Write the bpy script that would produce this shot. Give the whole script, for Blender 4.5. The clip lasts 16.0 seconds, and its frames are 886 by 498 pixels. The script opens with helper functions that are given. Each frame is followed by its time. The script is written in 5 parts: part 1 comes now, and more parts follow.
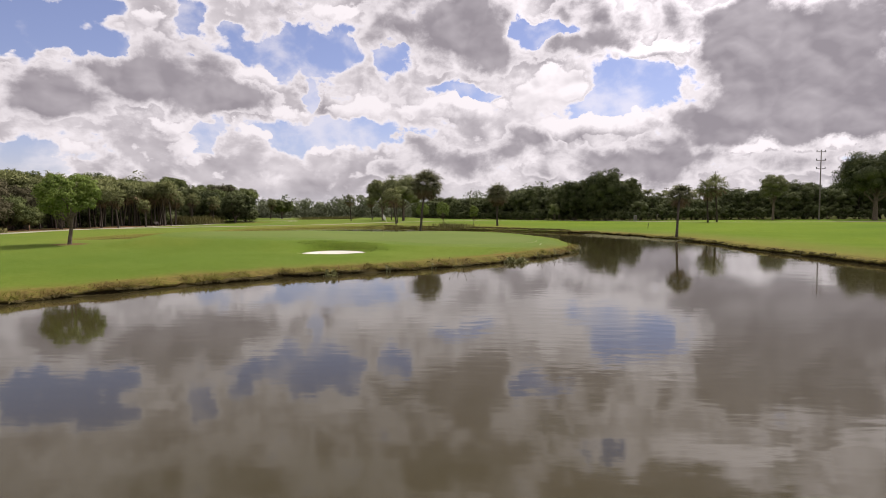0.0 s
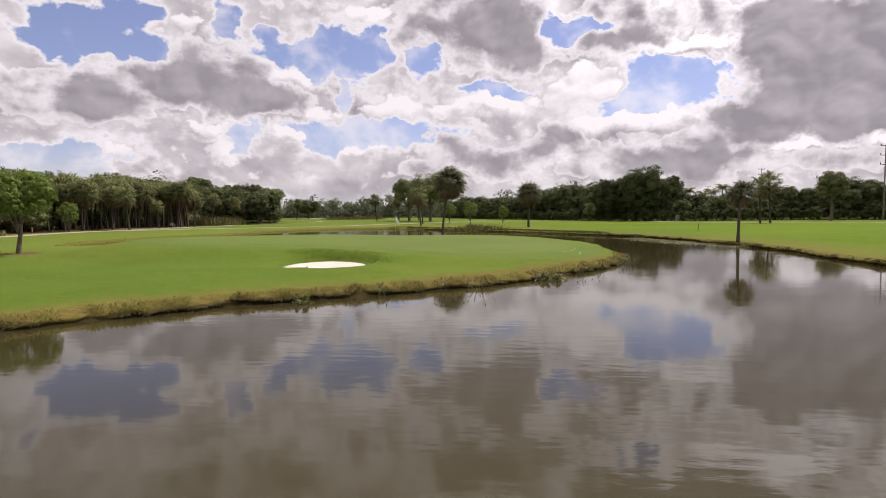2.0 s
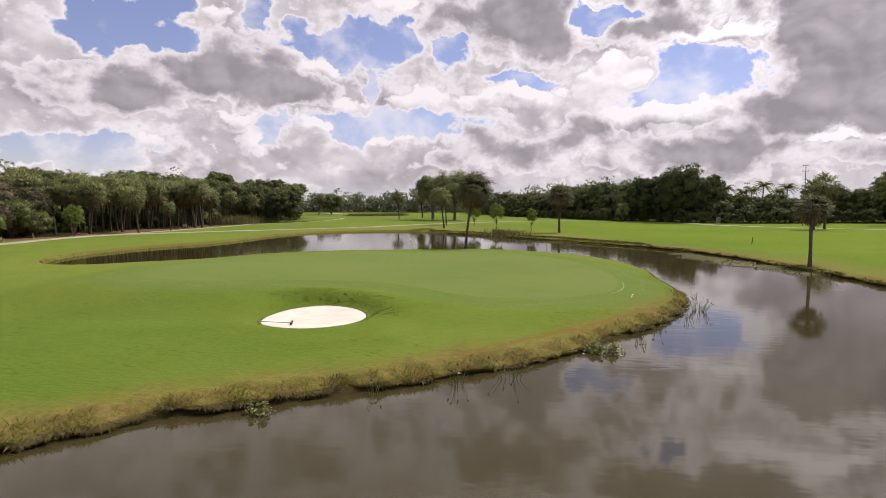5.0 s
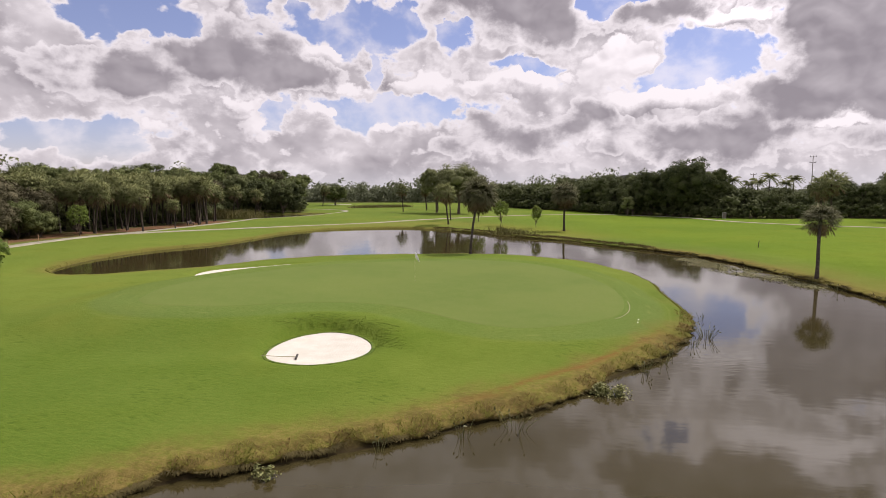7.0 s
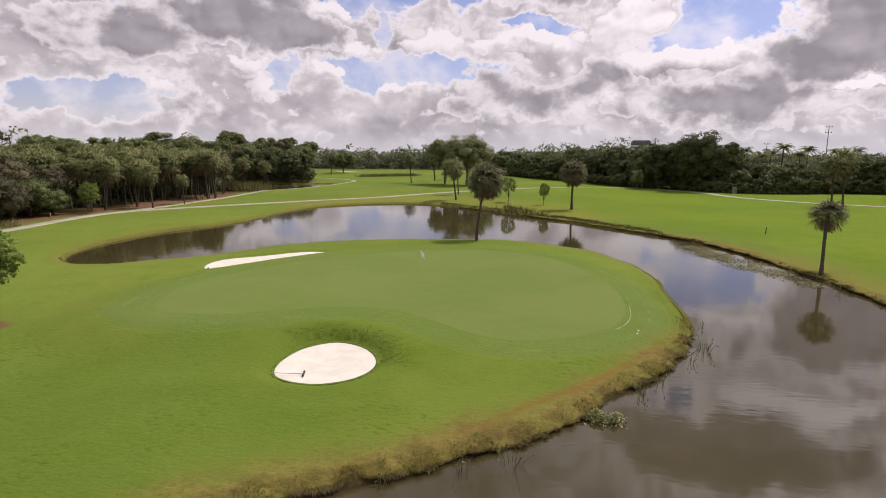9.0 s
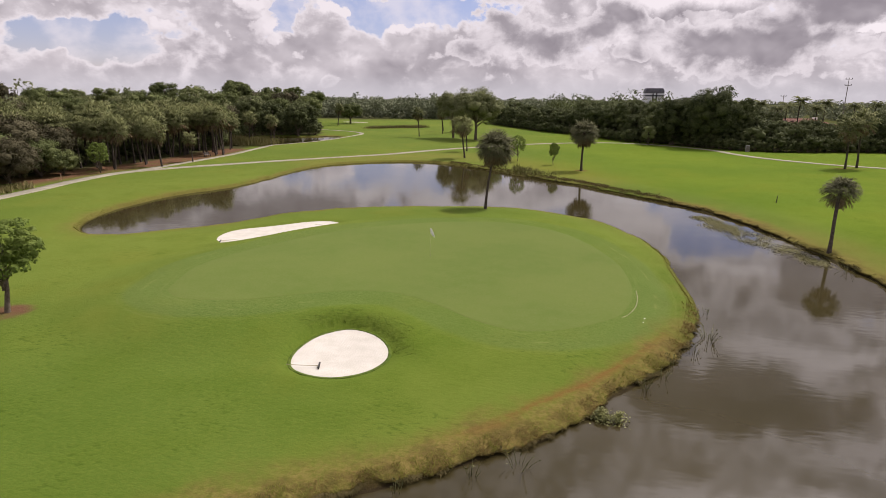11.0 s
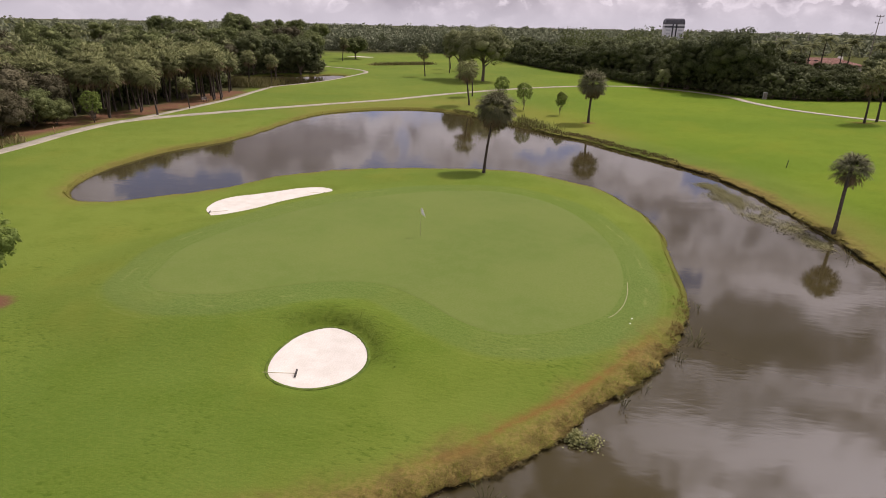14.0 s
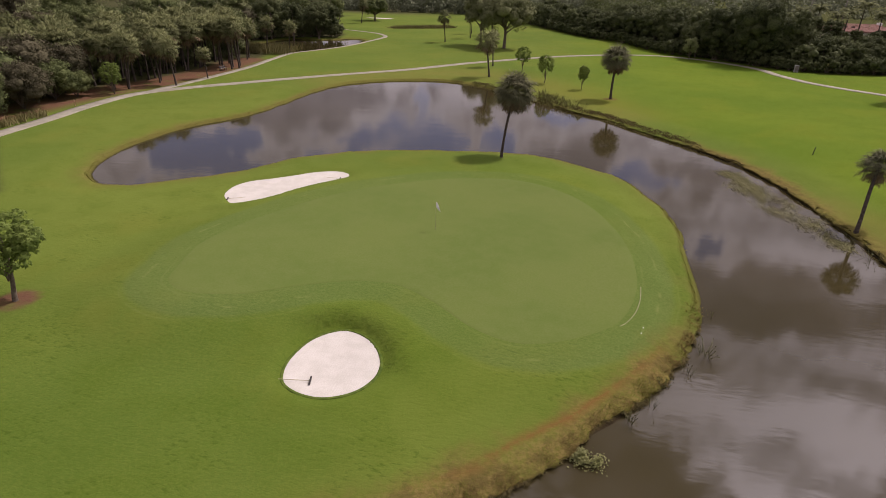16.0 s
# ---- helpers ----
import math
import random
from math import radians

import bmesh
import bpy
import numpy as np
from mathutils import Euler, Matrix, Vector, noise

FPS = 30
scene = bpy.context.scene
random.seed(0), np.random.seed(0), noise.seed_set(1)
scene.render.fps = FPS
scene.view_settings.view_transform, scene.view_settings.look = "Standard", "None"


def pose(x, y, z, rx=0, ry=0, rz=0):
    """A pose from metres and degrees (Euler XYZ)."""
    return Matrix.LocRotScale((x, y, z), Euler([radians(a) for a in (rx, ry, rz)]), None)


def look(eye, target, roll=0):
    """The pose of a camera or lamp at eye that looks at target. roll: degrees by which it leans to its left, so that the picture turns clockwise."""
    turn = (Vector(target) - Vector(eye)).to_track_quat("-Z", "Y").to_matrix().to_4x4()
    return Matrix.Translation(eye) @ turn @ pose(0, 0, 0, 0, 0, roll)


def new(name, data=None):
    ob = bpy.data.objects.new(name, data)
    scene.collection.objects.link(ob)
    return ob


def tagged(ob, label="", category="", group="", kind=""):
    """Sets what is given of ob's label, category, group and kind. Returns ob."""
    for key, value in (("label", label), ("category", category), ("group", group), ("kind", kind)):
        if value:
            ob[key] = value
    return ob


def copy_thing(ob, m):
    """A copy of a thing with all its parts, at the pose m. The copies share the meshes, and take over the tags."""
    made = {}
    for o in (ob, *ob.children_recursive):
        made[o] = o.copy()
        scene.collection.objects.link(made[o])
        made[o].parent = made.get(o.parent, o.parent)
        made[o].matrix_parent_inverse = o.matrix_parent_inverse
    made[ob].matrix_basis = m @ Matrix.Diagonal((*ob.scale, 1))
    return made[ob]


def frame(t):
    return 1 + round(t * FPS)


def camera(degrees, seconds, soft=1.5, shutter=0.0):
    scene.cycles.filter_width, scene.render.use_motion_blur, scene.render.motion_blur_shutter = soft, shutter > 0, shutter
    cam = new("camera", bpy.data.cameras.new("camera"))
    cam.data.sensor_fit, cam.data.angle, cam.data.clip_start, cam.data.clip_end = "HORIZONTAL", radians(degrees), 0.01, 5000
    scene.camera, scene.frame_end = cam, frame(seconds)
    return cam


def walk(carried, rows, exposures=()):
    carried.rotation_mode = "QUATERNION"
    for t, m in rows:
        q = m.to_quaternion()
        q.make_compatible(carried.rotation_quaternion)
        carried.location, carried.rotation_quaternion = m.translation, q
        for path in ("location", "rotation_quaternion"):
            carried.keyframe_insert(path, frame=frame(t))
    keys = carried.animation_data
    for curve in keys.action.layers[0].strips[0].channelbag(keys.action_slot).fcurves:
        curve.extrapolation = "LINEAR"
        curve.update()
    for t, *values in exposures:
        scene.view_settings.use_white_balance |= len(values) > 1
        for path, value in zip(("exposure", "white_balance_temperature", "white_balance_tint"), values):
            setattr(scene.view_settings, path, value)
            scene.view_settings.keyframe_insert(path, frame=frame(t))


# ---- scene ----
cam = camera(74.5, 16.0, 0.9)
PATH = [
    (0, (-0.062, 13.645, 3.202), (-0.139, 15.639, 3.078), -0.3),
    (0.5, (0.104, 15.545, 3.159), (0.004, 17.539, 3.038), -0.4),
    (1, (0.266, 17.527, 3.206), (0.137, 19.519, 3.085), -0.4),
    (1.5, (0.365, 19.493, 3.279), (0.208, 21.483, 3.155), -0.4),
    (2, (0.472, 21.504, 3.408), (0.288, 23.491, 3.283), -0.4),
    (2.5, (0.584, 23.392, 3.561), (0.372, 25.377, 3.434), -0.3),
    (3, (0.518, 25.058, 3.907), (0.28, 27.039, 3.774), -0.3),
    (3.5, (0.354, 26.745, 4.184), (0.1, 28.724, 4.048), -0.2),
    (4, (0.248, 27.878, 4.62), (-0.015, 29.855, 4.48), -0.1),
    (6.5, (-0.079, 28.715, 7.126), (-0.356, 30.687, 6.938), -0.0),
    (7, (-0.041, 28.817, 7.66), (-0.324, 30.786, 7.458), 0.0),
    (7.5, (0.065, 28.828, 8.276), (-0.224, 30.794, 8.048), 0.0),
    (8, (0.167, 28.793, 8.923), (-0.125, 30.754, 8.664), 0.2),
    (8.5, (0.162, 28.772, 9.666), (-0.137, 30.728, 9.373), 0.2),
    (9, (0.215, 28.733, 10.318), (-0.094, 30.681, 9.989), 0.3),
    (11.5, (-0.047, 28.796, 13.189), (-0.372, 30.691, 12.64), 0.7),
    (12, (0.177, 29.115, 13.744), (-0.147, 30.998, 13.153), 0.8),
    (12.5, (0.426, 29.647, 14.314), (0.104, 31.517, 13.68), 0.8),
    (13, (0.667, 30.124, 14.733), (0.345, 31.984, 14.073), 0.9),
    (13.5, (0.839, 30.566, 15.166), (0.514, 32.414, 14.476), 1.0),
    (14, (0.944, 30.935, 15.705), (0.604, 32.768, 14.981), 1.1),
    (14.5, (0.958, 31.165, 16.232), (0.605, 32.984, 15.477), 1.1),
    (15, (0.915, 31.522, 16.754), (0.55, 33.324, 15.968), 1.3),
    (15.5, (0.929, 31.683, 17.363), (0.554, 33.47, 16.547), 1.4),
    (16, (0.936, 31.76, 18.025), (0.551, 33.53, 17.178), 1.5),
]
EXPOSURES = [(0,-0.2,6600,15),(4,-0.2,6600,15),(7,-0.23,6600,17),(9,-0.29,6600,18),(12.5,-0.33,6600,19),(14.5,-0.29,6550,25),(15.5,-0.36,6550,26),(16,-0.56,6550,27)]
walk(cam, [(t, look(eye, target, roll)) for t, eye, target, roll in PATH], EXPOSURES)


# ---- world ----
SUN_AZ, SUN_EL = 39.0, 53.0  # degrees to the right of +y, and up


def node(nt, kind, at=None, **sockets):
    n = nt.nodes.new(kind)
    for k, v in (at or {}).items():
        setattr(n, k, v)
    for k, v in sockets.items():
        s = n.inputs[int(k[1:])] if k[0] == "i" and k[1:].isdigit() else n.inputs[k.replace("_", " ")]
        if isinstance(v, bpy.types.NodeSocket):
            nt.links.new(v, s)
        else:
            s.default_value = v
    return n


def m1(nt, op, a, b=0.0, c=0.0):
    return node(nt, "ShaderNodeMath", {"operation": op}, i0=a, i1=b, i2=c).outputs[0]


def vm(nt, op, a, b=(0, 0, 0)):
    n = node(nt, "ShaderNodeVectorMath", {"operation": op}, i0=a, i1=b)
    return n.outputs["Value"] if op in ("DOT_PRODUCT", "LENGTH") else n.outputs[0]


def ramp(nt, x, lo, hi, a=0.0, b=1.0):
    return node(nt, "ShaderNodeMapRange", {"interpolation_type": "SMOOTHSTEP"}, i0=x, i1=lo, i2=hi, i3=a, i4=b).outputs[0]


def mixc(nt, fac, a, b):
    n = node(nt, "ShaderNodeMix", {"data_type": "RGBA"})
    for s, v in ((n.inputs[0], fac), (n.inputs[6], a), (n.inputs[7], b)):
        if isinstance(v, bpy.types.NodeSocket):
            nt.links.new(v, s)
        else:
            s.default_value = (*v, 1) if isinstance(v, tuple) and len(v) == 3 else v
    return n.outputs[2]


def fbm(nt, vec, scale, detail=6.0, rough=0.55, dist=0.0):
    return node(nt, "ShaderNodeTexNoise", None, Vector=vec, Scale=scale, Detail=detail, Roughness=rough, Distortion=dist).outputs[0]


# cloud fields: azimuth, elevation, half widths (degrees), amount
GREY_MASSES = [
    (-25.5, 12.5, 6.0, 2.9, 1.1), (-21.8, 10.1, 3.7, 1.2, 0.8), (-31.7, 11.3, 3.9, 1.2, 0.8), (-35.7, 8.8, 4.6, 1.8, 1.0),
    (-37.9, 11.0, 1.8, 1.2, 0.7), (-6.7, 17.4, 4.1, 2.1, 0.8), (0.4, 17.4, 4.1, 2.5, 1.0), (1.2, 14.5, 3.2, 1.8, 0.8),
    (12.6, 16.8, 4.7, 2.1, 0.9), (11.6, 14.9, 3.5, 1.0, 0.7), (29.6, 11.6, 7.2, 5.0, 1.5), (23.6, 15.0, 3.8, 2.0, 0.8),
    (24.6, 8.0, 6.2, 1.5, 1.2), (33.0, 8.2, 5.0, 1.9, 1.2), (-6.0, 6.8, 3.3, 1.1, 0.9), (6.4, 7.2, 3.2, 1.6, 1.1),
    (0.4, 4.6, 6.5, 1.4, 1.0), (17.2, 4.3, 7.0, 1.7, 1.15), (-7.3, 11.4, 2.5, 2.3, 0.6),
]
WHITE_PUFFS = [
    (-38.1, 12.9, 1.6, 0.8, 0.8), (-19.3, 12.7, 2.5, 1.0, 0.9), (-17.4, 9.5, 3.1, 0.9, 0.7), (-10.0, 10.3, 2.4, 1.5, 0.8),
    (-33.4, 10.2, 1.6, 1.1, 0.6), (-28.2, 8.3, 4.1, 1.0, 0.5), (-26.0, 5.9, 2.0, 1.6, 0.9), (-33.9, 5.1, 1.6, 1.3, 0.7),
    (-20.4, 7.5, 2.3, 0.8, 0.9), (-12.7, 5.9, 4.9, 0.6, 0.8), (12.2, 8.1, 6.0, 1.1, 1.2), (8.2, 12.0, 2.9, 2.3, 0.8),
    (-0.7, 10.1, 4.4, 1.1, 1.1), (17.1, 14.6, 4.3, 0.8, 0.9), (25.5, 5.4, 4.5, 0.5, 0.9), (32.0, 6.0, 2.2, 0.4, 0.9),
    (-28.1, 16.9, 2.7, 1.0, 0.4), (-13.6, 18.1, 4.2, 0.9, 0.7), (5.8, 4.7, 2.7, 0.9, 0.7),
]
BLUE_GAPS = [
    (-37.2, 14.8, 2.8, 1.5, 1.0), (-34.0, 14.0, 4.5, 0.9, 0.9), (-31.9, 16.7, 1.9, 0.9, 0.8), (-25.2, 17.3, 1.4, 1.1, 0.9),
    (-21.2, 17.1, 1.1, 0.5, 0.8), (-16.2, 14.9, 3.9, 1.8, 1.0), (-11.8, 16.1, 1.6, 1.2, 0.8), (-14.4, 10.9, 0.7, 1.5, 0.8),
    (-7.2, 15.1, 1.7, 1.6, 1.0), (-12.2, 7.6, 6.2, 1.2, 1.1), (-23.9, 7.3, 1.0, 1.7, 0.7), (0.4, 11.4, 3.0, 0.5, 0.8),
    (7.4, 16.7, 2.2, 0.7, 1.1), (5.6, 17.6, 1.1, 0.5, 0.7), (15.4, 11.6, 3.2, 2.1, 1.4), (13.2, 9.8, 3.0, 0.9, 0.9),
    (33.8, 4.8, 1.0, 0.4, 0.9), (-39.0, 4.2, 4.5, 1.1, 1.1),
]
# the same higher up, where only the water shows them
HIGH_GREY = [(18.0, 26.0, 9.0, 3.0, 1.6), (10.0, 43.0, 8.0, 4.5, 1.6), (-2.0, 24.0, 9.0, 3.2, 0.9), (27.0, 35.5, 2.2, 0.9, 0.7), (-22.0, 24.0, 8.0, 3.0, 0.9)]
HIGH_WHITE = [(23.2, 20.3, 5.0, 1.6, 1.0), (28.0, 32.0, 9.0, 3.0, 1.8), (16.5, 34.5, 5.0, 2.2, 1.4), (26.0, 39.5, 7.0, 2.5, 1.5), (7.0, 36.5, 5.0, 1.8, 0.7), (-12.0, 28.0, 8.0, 2.5, 0.6)]


def make_world():
    w = bpy.data.worlds.new("sky")
    scene.world = w
    w.use_nodes = True
    nt = w.node_tree
    nt.nodes.clear()
    way = node(nt, "ShaderNodeTexCoord").outputs["Generated"]
    sep = node(nt, "ShaderNodeSeparateXYZ", None, i0=way)
    az = m1(nt, "MULTIPLY", m1(nt, "ARCTAN2", sep.outputs[0], sep.outputs[1]), 57.2958)
    el = m1(nt, "MULTIPLY", m1(nt, "ARCSINE", sep.outputs[2]), 57.2958)
    p = node(nt, "ShaderNodeCombineXYZ", None, i0=az, i1=el).outputs[0]
    # ragged outlines: the fields are read at a place shifted by noise
    nv = node(nt, "ShaderNodeTexNoise", None, Vector=p, Scale=0.20, Detail=7.0, Roughness=0.57).outputs[1]
    shift = vm(nt, "SUBTRACT", nv, (0.5, 0.5, 0.5))
    q = vm(nt, "ADD", p, vm(nt, "MULTIPLY", shift, (8.0, 5.0, 0.0)))

    def field(blobs, q=q):
        amount = 0.0
        for c in blobs:
            d = vm(nt, "MULTIPLY", vm(nt, "SUBTRACT", q, (c[0], c[1], 0)), (1 / c[2], 1 / c[3], 0))
            g = m1(nt, "POWER", 2.718, m1(nt, "MULTIPLY", vm(nt, "DOT_PRODUCT", d, d), -0.8))
            amount = m1(nt, "MULTIPLY_ADD", g, float(c[4]), amount)
        return amount

    def clamped(op, a, b, c=0.0):
        return node(nt, "ShaderNodeMath", {"operation": op, "use_clamp": True}, i0=a, i1=b, i2=c).outputs[0]

    # billows: round heads with creases between them, small ones on large ones
    bq = vm(nt, "ADD", vm(nt, "MULTIPLY", p, (1.0, 1.4, 1.0)), vm(nt, "MULTIPLY", shift, (1.2, 1.2, 0.0)))

    def heads(at):
        h = -0.42
        for scale, much in ((0.12, 1.0), (0.29, 0.55), (0.7, 0.22)):
            h = m1(nt, "MULTIPLY_ADD", m1(nt, "ABSOLUTE", m1(nt, "SUBTRACT", fbm(nt, at, scale, 1.0, 0.4), 0.5)), much * 3.0, h)
        return h

    bil = heads(bq)
    lit = m1(nt, "SUBTRACT", heads(vm(nt, "ADD", bq, (0.45, 0.85, 0.0))), bil)
    cloth = m1(nt, "SUBTRACT", fbm(nt, vm(nt, "MULTIPLY", p, (1.0, 1.3, 1.0)), 0.30, 8.0, 0.55, 0.15), 0.5)
    fold = m1(nt, "SUBTRACT", fbm(nt, p, 0.16, 3.0, 0.5, 0.2), 0.5)
    wide = m1(nt, "SUBTRACT", fbm(nt, p, 0.075, 5.0, 0.55, 0.3), 0.5)
    away = m1(nt, "MAXIMUM", ramp(nt, el, 18.0, 23.0), ramp(nt, m1(nt, "ABSOLUTE", az), 39.0, 46.0))
    gaps = m1(nt, "MULTIPLY_ADD", away, ramp(nt, wide, -0.11, -0.24, 0.0, 1.1), field(BLUE_GAPS))
    whites = field(WHITE_PUFFS + HIGH_WHITE)
    greys = m1(nt, "MULTIPLY_ADD", away, m1(nt, "MULTIPLY_ADD", wide, 2.2, 0.05), field(GREY_MASSES + HIGH_GREY))
    rough = m1(nt, "MULTIPLY_ADD", cloth, 2.3, m1(nt, "MULTIPLY", bil, 0.5))
    # far bank: soft and pale, covers all but the gaps
    cov = m1(nt, "SUBTRACT", m1(nt, "ADD", rough, 0.72), m1(nt, "MULTIPLY", gaps, 1.3))
    low = ramp(nt, el, 0.5, 2.6, 0.45, 0.0)
    far = ramp(nt, m1(nt, "ADD", cov, low), 0.06, 0.38)
    g_far = m1(nt, "MULTIPLY_ADD", lit, 0.30, m1(nt, "MULTIPLY_ADD", fold, 1.5, 0.58))
    g_far = clamped("MULTIPLY", m1(nt, "MULTIPLY_ADD", cloth, 0.5, g_far), ramp(nt, cov, 0.18, 0.72))
    # white heads, grey towards their feet
    heap = m1(nt, "SUBTRACT", m1(nt, "MULTIPLY_ADD", rough, 0.9, whites), m1(nt, "MULTIPLY", gaps, 0.5))
    head = ramp(nt, heap, 0.36, 0.52)
    foot = m1(nt, "SUBTRACT", field(WHITE_PUFFS + HIGH_WHITE, vm(nt, "ADD", q, (0.35, 0.75, 0.0))), whites)
    g_head = clamped("ADD", m1(nt, "MULTIPLY_ADD", foot, 1.1, 0.16), m1(nt, "MULTIPLY_ADD", lit, 0.6, m1(nt, "MULTIPLY", cloth, 0.6)))
    # near bank: grey masses with bright rims
    dens = m1(nt, "ADD", m1(nt, "SUBTRACT", greys, m1(nt, "MULTIPLY_ADD", gaps, 0.7, m1(nt, "MULTIPLY", whites, 0.65))), m1(nt, "MULTIPLY", rough, 0.85))
    near = ramp(nt, dens, 0.24, 0.40)
    g_near = m1(nt, "MULTIPLY_ADD", ramp(nt, dens, 0.30, 0.92), 0.74, 0.18)
    g_near = clamped("ADD", m1(nt, "MULTIPLY_ADD", lit, 0.28, g_near), m1(nt, "MULTIPLY", fold, 0.5))
    dark = m1(nt, "MULTIPLY_ADD", head, m1(nt, "SUBTRACT", g_head, g_far), g_far)
    dark = m1(nt, "MULTIPLY_ADD", near, m1(nt, "SUBTRACT", g_near, dark), dark)
    cover = m1(nt, "MAXIMUM", m1(nt, "MAXIMUM", far, near), head)
    cover = m1(nt, "MAXIMUM", cover, ramp(nt, m1(nt, "ADD", cloth, m1(nt, "MULTIPLY", wide, 1.5)), -0.12, 0.28, 0.06, 0.6))
    tone = mixc(nt, dark, (1.06, 1.02, 1.045), (0.370, 0.344, 0.378))
    haze = ramp(nt, el, 0.0, 2.8, 0.85, 0.0)
    tone = mixc(nt, haze, tone, (0.72, 0.715, 0.76))
    sky = node(nt, "ShaderNodeTexSky", {"sky_type": "NISHITA", "sun_disc": False, "sun_elevation": radians(SUN_EL), "sun_rotation": radians(SUN_AZ), "dust_density": 0.3, "ozone_density": 3.5})
    clear = node(nt, "ShaderNodeBackground", None, Color=vm(nt, "MULTIPLY", sky.outputs[0], (1.12, 0.94, 1.06)), Strength=0.118)
    # clouds shine brighter round the sun
    off_sun = m1(nt, "SUBTRACT", 1.0, vm(nt, "DOT_PRODUCT", way, tuple(sun_way)))
    thin = m1(nt, "MULTIPLY_ADD", m1(nt, "SUBTRACT", 1.0, dark), 12.0, 0.1)
    glow = m1(nt, "MULTIPLY_ADD", m1(nt, "POWER", 2.718, m1(nt, "MULTIPLY", off_sun, -15.0)), thin, 1.0)
    cloud = node(nt, "ShaderNodeBackground", None, Color=tone, Strength=glow)
    both = node(nt, "ShaderNodeMixShader", None, i0=cover, i1=clear.outputs[0], i2=cloud.outputs[0])
    out = node(nt, "ShaderNodeOutputWorld")
    nt.links.new(both.outputs[0], out.inputs[0])


sun_way = Vector((math.sin(radians(SUN_AZ)) * math.cos(radians(SUN_EL)), math.cos(radians(SUN_AZ)) * math.cos(radians(SUN_EL)), math.sin(radians(SUN_EL))))
make_world()
sun = new("sun", bpy.data.lights.new("sun", "SUN"))
sun.data.energy, sun.data.angle, sun.data.color = 5.0, radians(0.6), (1.0, 0.95, 0.86)
sun.matrix_world = look(sun_way * 200, (0, 0, 0))


# ---- materials ----
def material(name, rough=0.8, spec=0.2):
    m = bpy.data.materials.new(name)
    m.use_nodes = True
    b = m.node_tree.nodes["Principled BSDF"]
    b.inputs["Roughness"].default_value = rough
    b.inputs["Specular IOR Level"].default_value = spec
    return m, m.node_tree, b


def place(nt):
    return node(nt, "ShaderNodeNewGeometry").outputs["Position"]


def attr(nt, name):
    return node(nt, "ShaderNodeAttribute", {"attribute_name": name}).outputs["Fac"]


def bump(nt, b, h, strength, dist):
    n = node(nt, "ShaderNodeBump", None, Strength=strength, Distance=dist, Height=h)
    nt.links.new(n.outputs[0], b.inputs["Normal"])


def simple(name, c1, c2, scale, rough=0.8, spec=0.2, island=False, bumps=0.0, detail=5.0, metal=0.0, trans=0.0, leafy=False):
    m, nt, b = material(name, rough, spec)
    tc = node(nt, "ShaderNodeTexCoord").outputs["Object"]
    n = fbm(nt, tc, scale, detail)
    f = ramp(nt, n, 0.3, 0.7)
    if island:
        r = node(nt, "ShaderNodeNewGeometry").outputs["Random Per Island"]
        o = node(nt, "ShaderNodeObjectInfo").outputs["Random"]
        f = m1(nt, "MULTIPLY_ADD", f, 0.40, m1(nt, "MULTIPLY_ADD", r, 0.28, m1(nt, "MULTIPLY", o, 0.36)))
        if leafy:
            grain = fbm(nt, tc, 3.5, 3.0, 0.7)
            f = node(nt, "ShaderNodeMath", {"operation": "MULTIPLY_ADD", "use_clamp": True}, i0=m1(nt, "SUBTRACT", grain, 0.47), i1=1.5, i2=f).outputs[0]
            bump(nt, b, grain, 0.9, 0.35)
    col = mixc(nt, f, c1, c2)
    nt.links.new(col, b.inputs["Base Color"])
    b.inputs["Metallic"].default_value = metal
    if bumps:
        bump(nt, b, n, bumps, 0.05)
    if trans:
        t = node(nt, "ShaderNodeBsdfTranslucent", None, Color=col)
        mx = node(nt, "ShaderNodeMixShader", None, i0=trans, i1=b.outputs[0], i2=t.outputs[0])
        nt.links.new(mx.outputs[0], nt.nodes["Material Output"].inputs[0])
    return m


